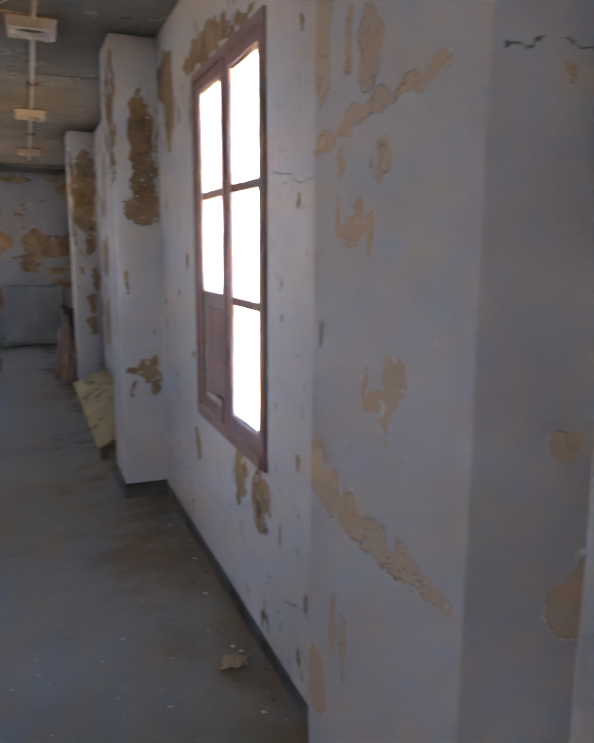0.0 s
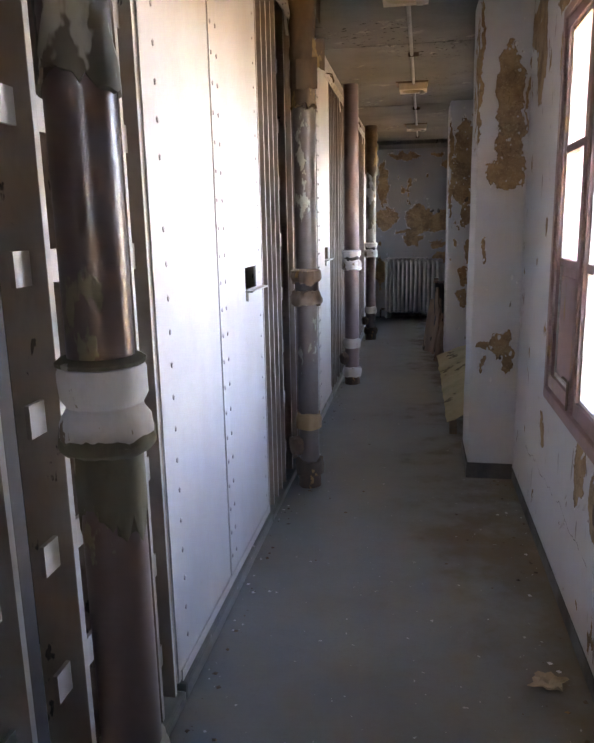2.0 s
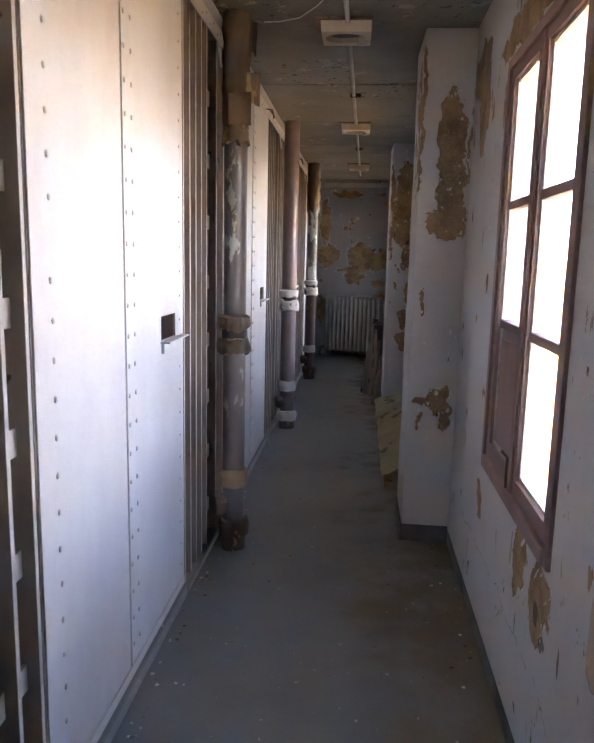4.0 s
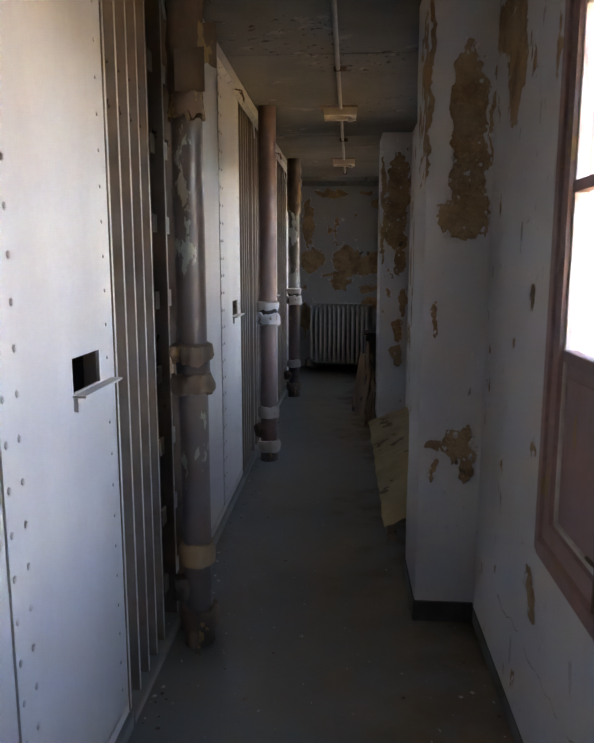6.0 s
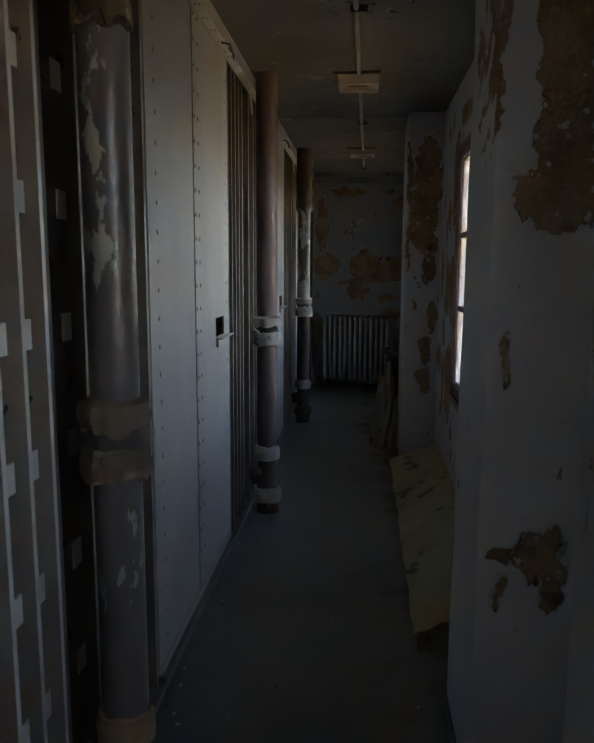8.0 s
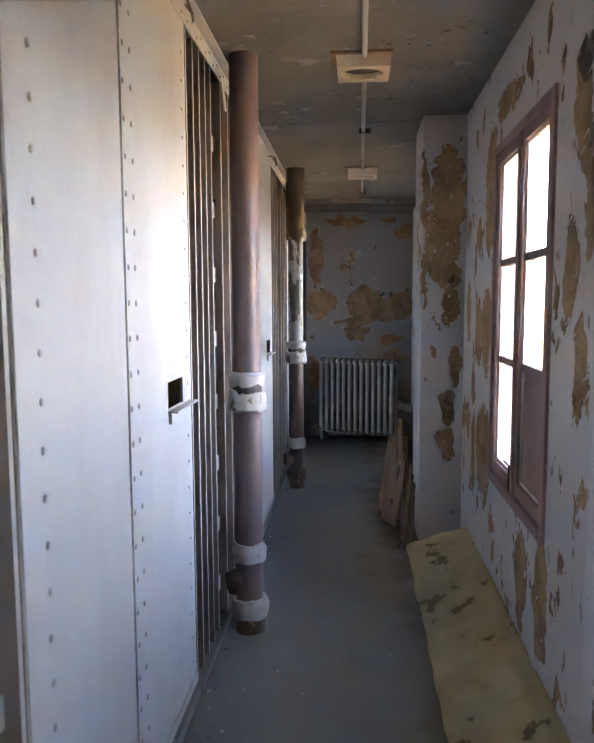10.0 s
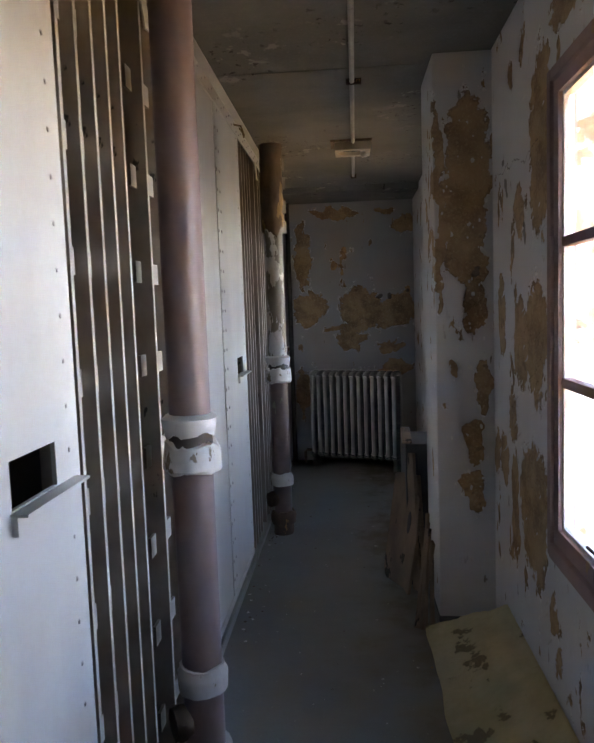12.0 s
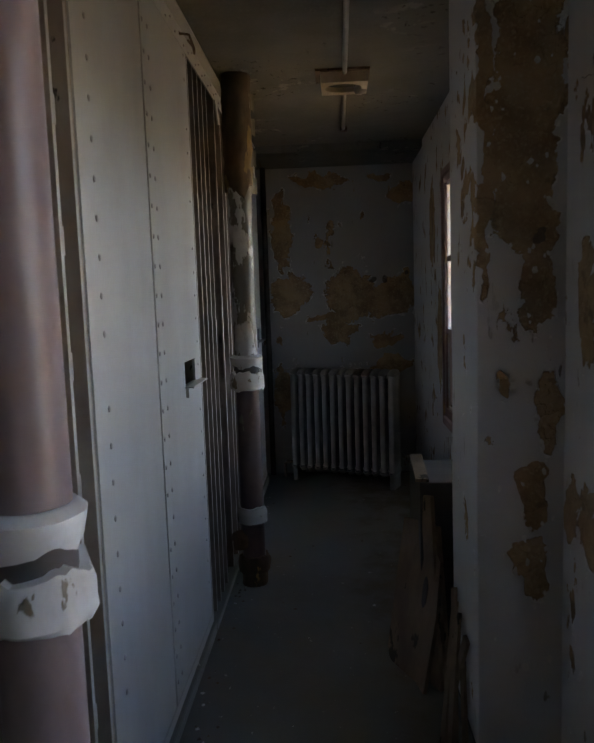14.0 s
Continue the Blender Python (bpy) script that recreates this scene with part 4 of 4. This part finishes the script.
for name, mat, spots, label in (("plaster_crumbs", CHIP, 170, "fallen white paint and plaster crumbs on the floor"), ("dirt_crumbs", RUST, 420, "brown dirt and grit along the wall foot")):
    bm = bmesh.new()
    for k in range(spots):
        side = rnd.random()
        x = RIGHT - 0.02 - abs(rnd.gauss(0, 0.12)) if side < 0.45 else LEFT + 0.04 + abs(rnd.gauss(0, 0.04)) if side < 0.85 else rnd.uniform(-0.4, 0.6)
        y = rnd.uniform(0.3, 10.5)
        if x > 0.49 and any(a - 0.03 < y < b + 0.03 for a, b in PILLARS) or (x > 0.42 and 4.7 < y < 7.3):
            continue
        crumb(bm, x, y, 0.0, rnd.choice((0.003, 0.005, 0.007, 0.012)))
    tagged(part(name, bm, mat), label, "debris", "", "stuff")
bm = bmesh.new()
bmesh.ops.create_grid(bm, x_segments=6, y_segments=6, size=0.5)
for v in bm.verts:
    u, w = v.co.x, v.co.y
    e = 1 + 0.5 * noise.noise(Vector((3 * u, 3 * w, 2)))
    v.co = Vector((0.60 + e * (0.085 * u + 0.02 * w), 2.20 + e * (0.06 * w - 0.025 * u), 0.006 + 0.03 * abs(noise.noise(Vector((3 * u, 3 * w, 0)))) + 0.02 * max(0, u)))
bmesh.ops.solidify(bm, geom=bm.faces[:], thickness=0.003)
tagged(part("paper_scrap", bm, PAPER, None, "", True), "crumpled dirty paper scrap on the floor", "paper")

# ---- curled paint on the east side ----
bm = bmesh.new()
def curl(at, out, along, size):
    """A shard of paint, held at its top and bent away from the wall."""
    out, along, up = Vector(out), Vector(along), Vector((0, 0, 1))
    a0 = rnd.uniform(0, 6.28)
    ring = []
    for k in range(6):
        r = size * rnd.uniform(0.3, 0.75)
        u, w = r * math.cos(a0 + k * 1.05) * 0.7, r * math.sin(a0 + k * 1.05)
        lift = 0.0015 + max(0.0, 0.35 * size - w) ** 2 / size * 0.5
        ring.append(bm.verts.new(Vector(at) + out * lift + along * u + up * w))
    mid = bm.verts.new(Vector(at) + out * (0.0015 + 0.06 * size))
    for k in range(6):
        bm.faces.new((ring[k], ring[(k + 1) % 6], mid))


for k in range(420):
    y, z = rnd.uniform(1.3, 10.9), rnd.uniform(0.25, 2.5)
    if any(a - 0.01 < y < b + 0.01 and z > SILL - 0.02 and z < HEAD + 0.02 for a, b in WINDOWS) or any(a - 0.03 < y < b + 0.03 for a, b in PILLARS):
        continue
    if noise.noise(Vector((y * 1.3, z * 1.3, 8))) > -0.05:
        curl((RIGHT, y, z), (-1, 0, 0), (0, 1, 0), rnd.choice((0.012, 0.018, 0.03)))
for q, z, rq, rz in SPOTS_A + SPOTS_WALL:
    near = q < 1.34
    for k in range(5):
        a = rnd.uniform(0, 6.28)
        y, h = q + 1.08 * rq * math.cos(a), z + 1.08 * rz * math.sin(a)
        if (near and not 0.82 < y < 1.325) or (not near and any(w0 - 0.02 < y < w1 + 0.02 and SILL - 0.03 < h < HEAD + 0.03 for w0, w1 in WINDOWS)) or (not near and any(w0 - 0.02 < y < w1 + 0.02 for w0, w1 in PILLARS)) or h > CEIL - 0.03:
            continue
        curl((FACES[0] if near else RIGHT, y, h), (-1, 0, 0), (0, 1, 0), rnd.choice((0.006, 0.009, 0.013)) if near else rnd.choice((0.014, 0.02, 0.03)))
for spots, front in ((SPOTS_B, PILLARS[1][0]), (SPOTS_C, PILLARS[2][0])):
    for q, z, rq, rz in spots:
        for k in range(6):
            a = rnd.uniform(0, 6.28)
            x, h = q + 1.08 * rq * math.cos(a), z + 1.08 * rz * math.sin(a)
            if 0.49 < x < RIGHT - 0.015:
                curl((x, front, h), (0, -1, 0), (1, 0, 0), rnd.choice((0.010, 0.015, 0.022)))
for (y0, y1), many, face_x in zip(PILLARS, (8, 30, 60), FACES):
    for k in range(many):
        if rnd.random() < 0.5:
            curl((rnd.uniform(face_x + 0.02, RIGHT - 0.01), y0, rnd.uniform(0.3, 2.5)), (0, -1, 0), (1, 0, 0), rnd.choice((0.010, 0.016, 0.024)))
        else:
            curl((face_x, rnd.uniform(y0 + 0.02, y1 - 0.02), rnd.uniform(0.3, 2.5)), (-1, 0, 0), (0, 1, 0), rnd.choice((0.010, 0.016, 0.024)))
bmesh.ops.solidify(bm, geom=bm.faces[:], thickness=0.001)
tagged(part("paint_curls", bm, CHIP), "curled loose flakes of white wall paint", "paint flakes", "", "stuff")

# ---- wire hanging under the ceiling ----
tagged(part("loose_wire", tube(bmesh.new(), [(-0.28, 3.9, CEIL - 0.002), (-0.2, 3.84, CEIL - 0.02), (-0.1, 3.76, CEIL - 0.03), (-0.02, 3.65, CEIL - 0.022), (0.05, 3.54, CEIL - 0.004), (0.07, 3.4, CEIL - 0.001)], 0.003, 6), CHIP, None, "", True), "thin pale wire sagging under the ceiling", "wire")
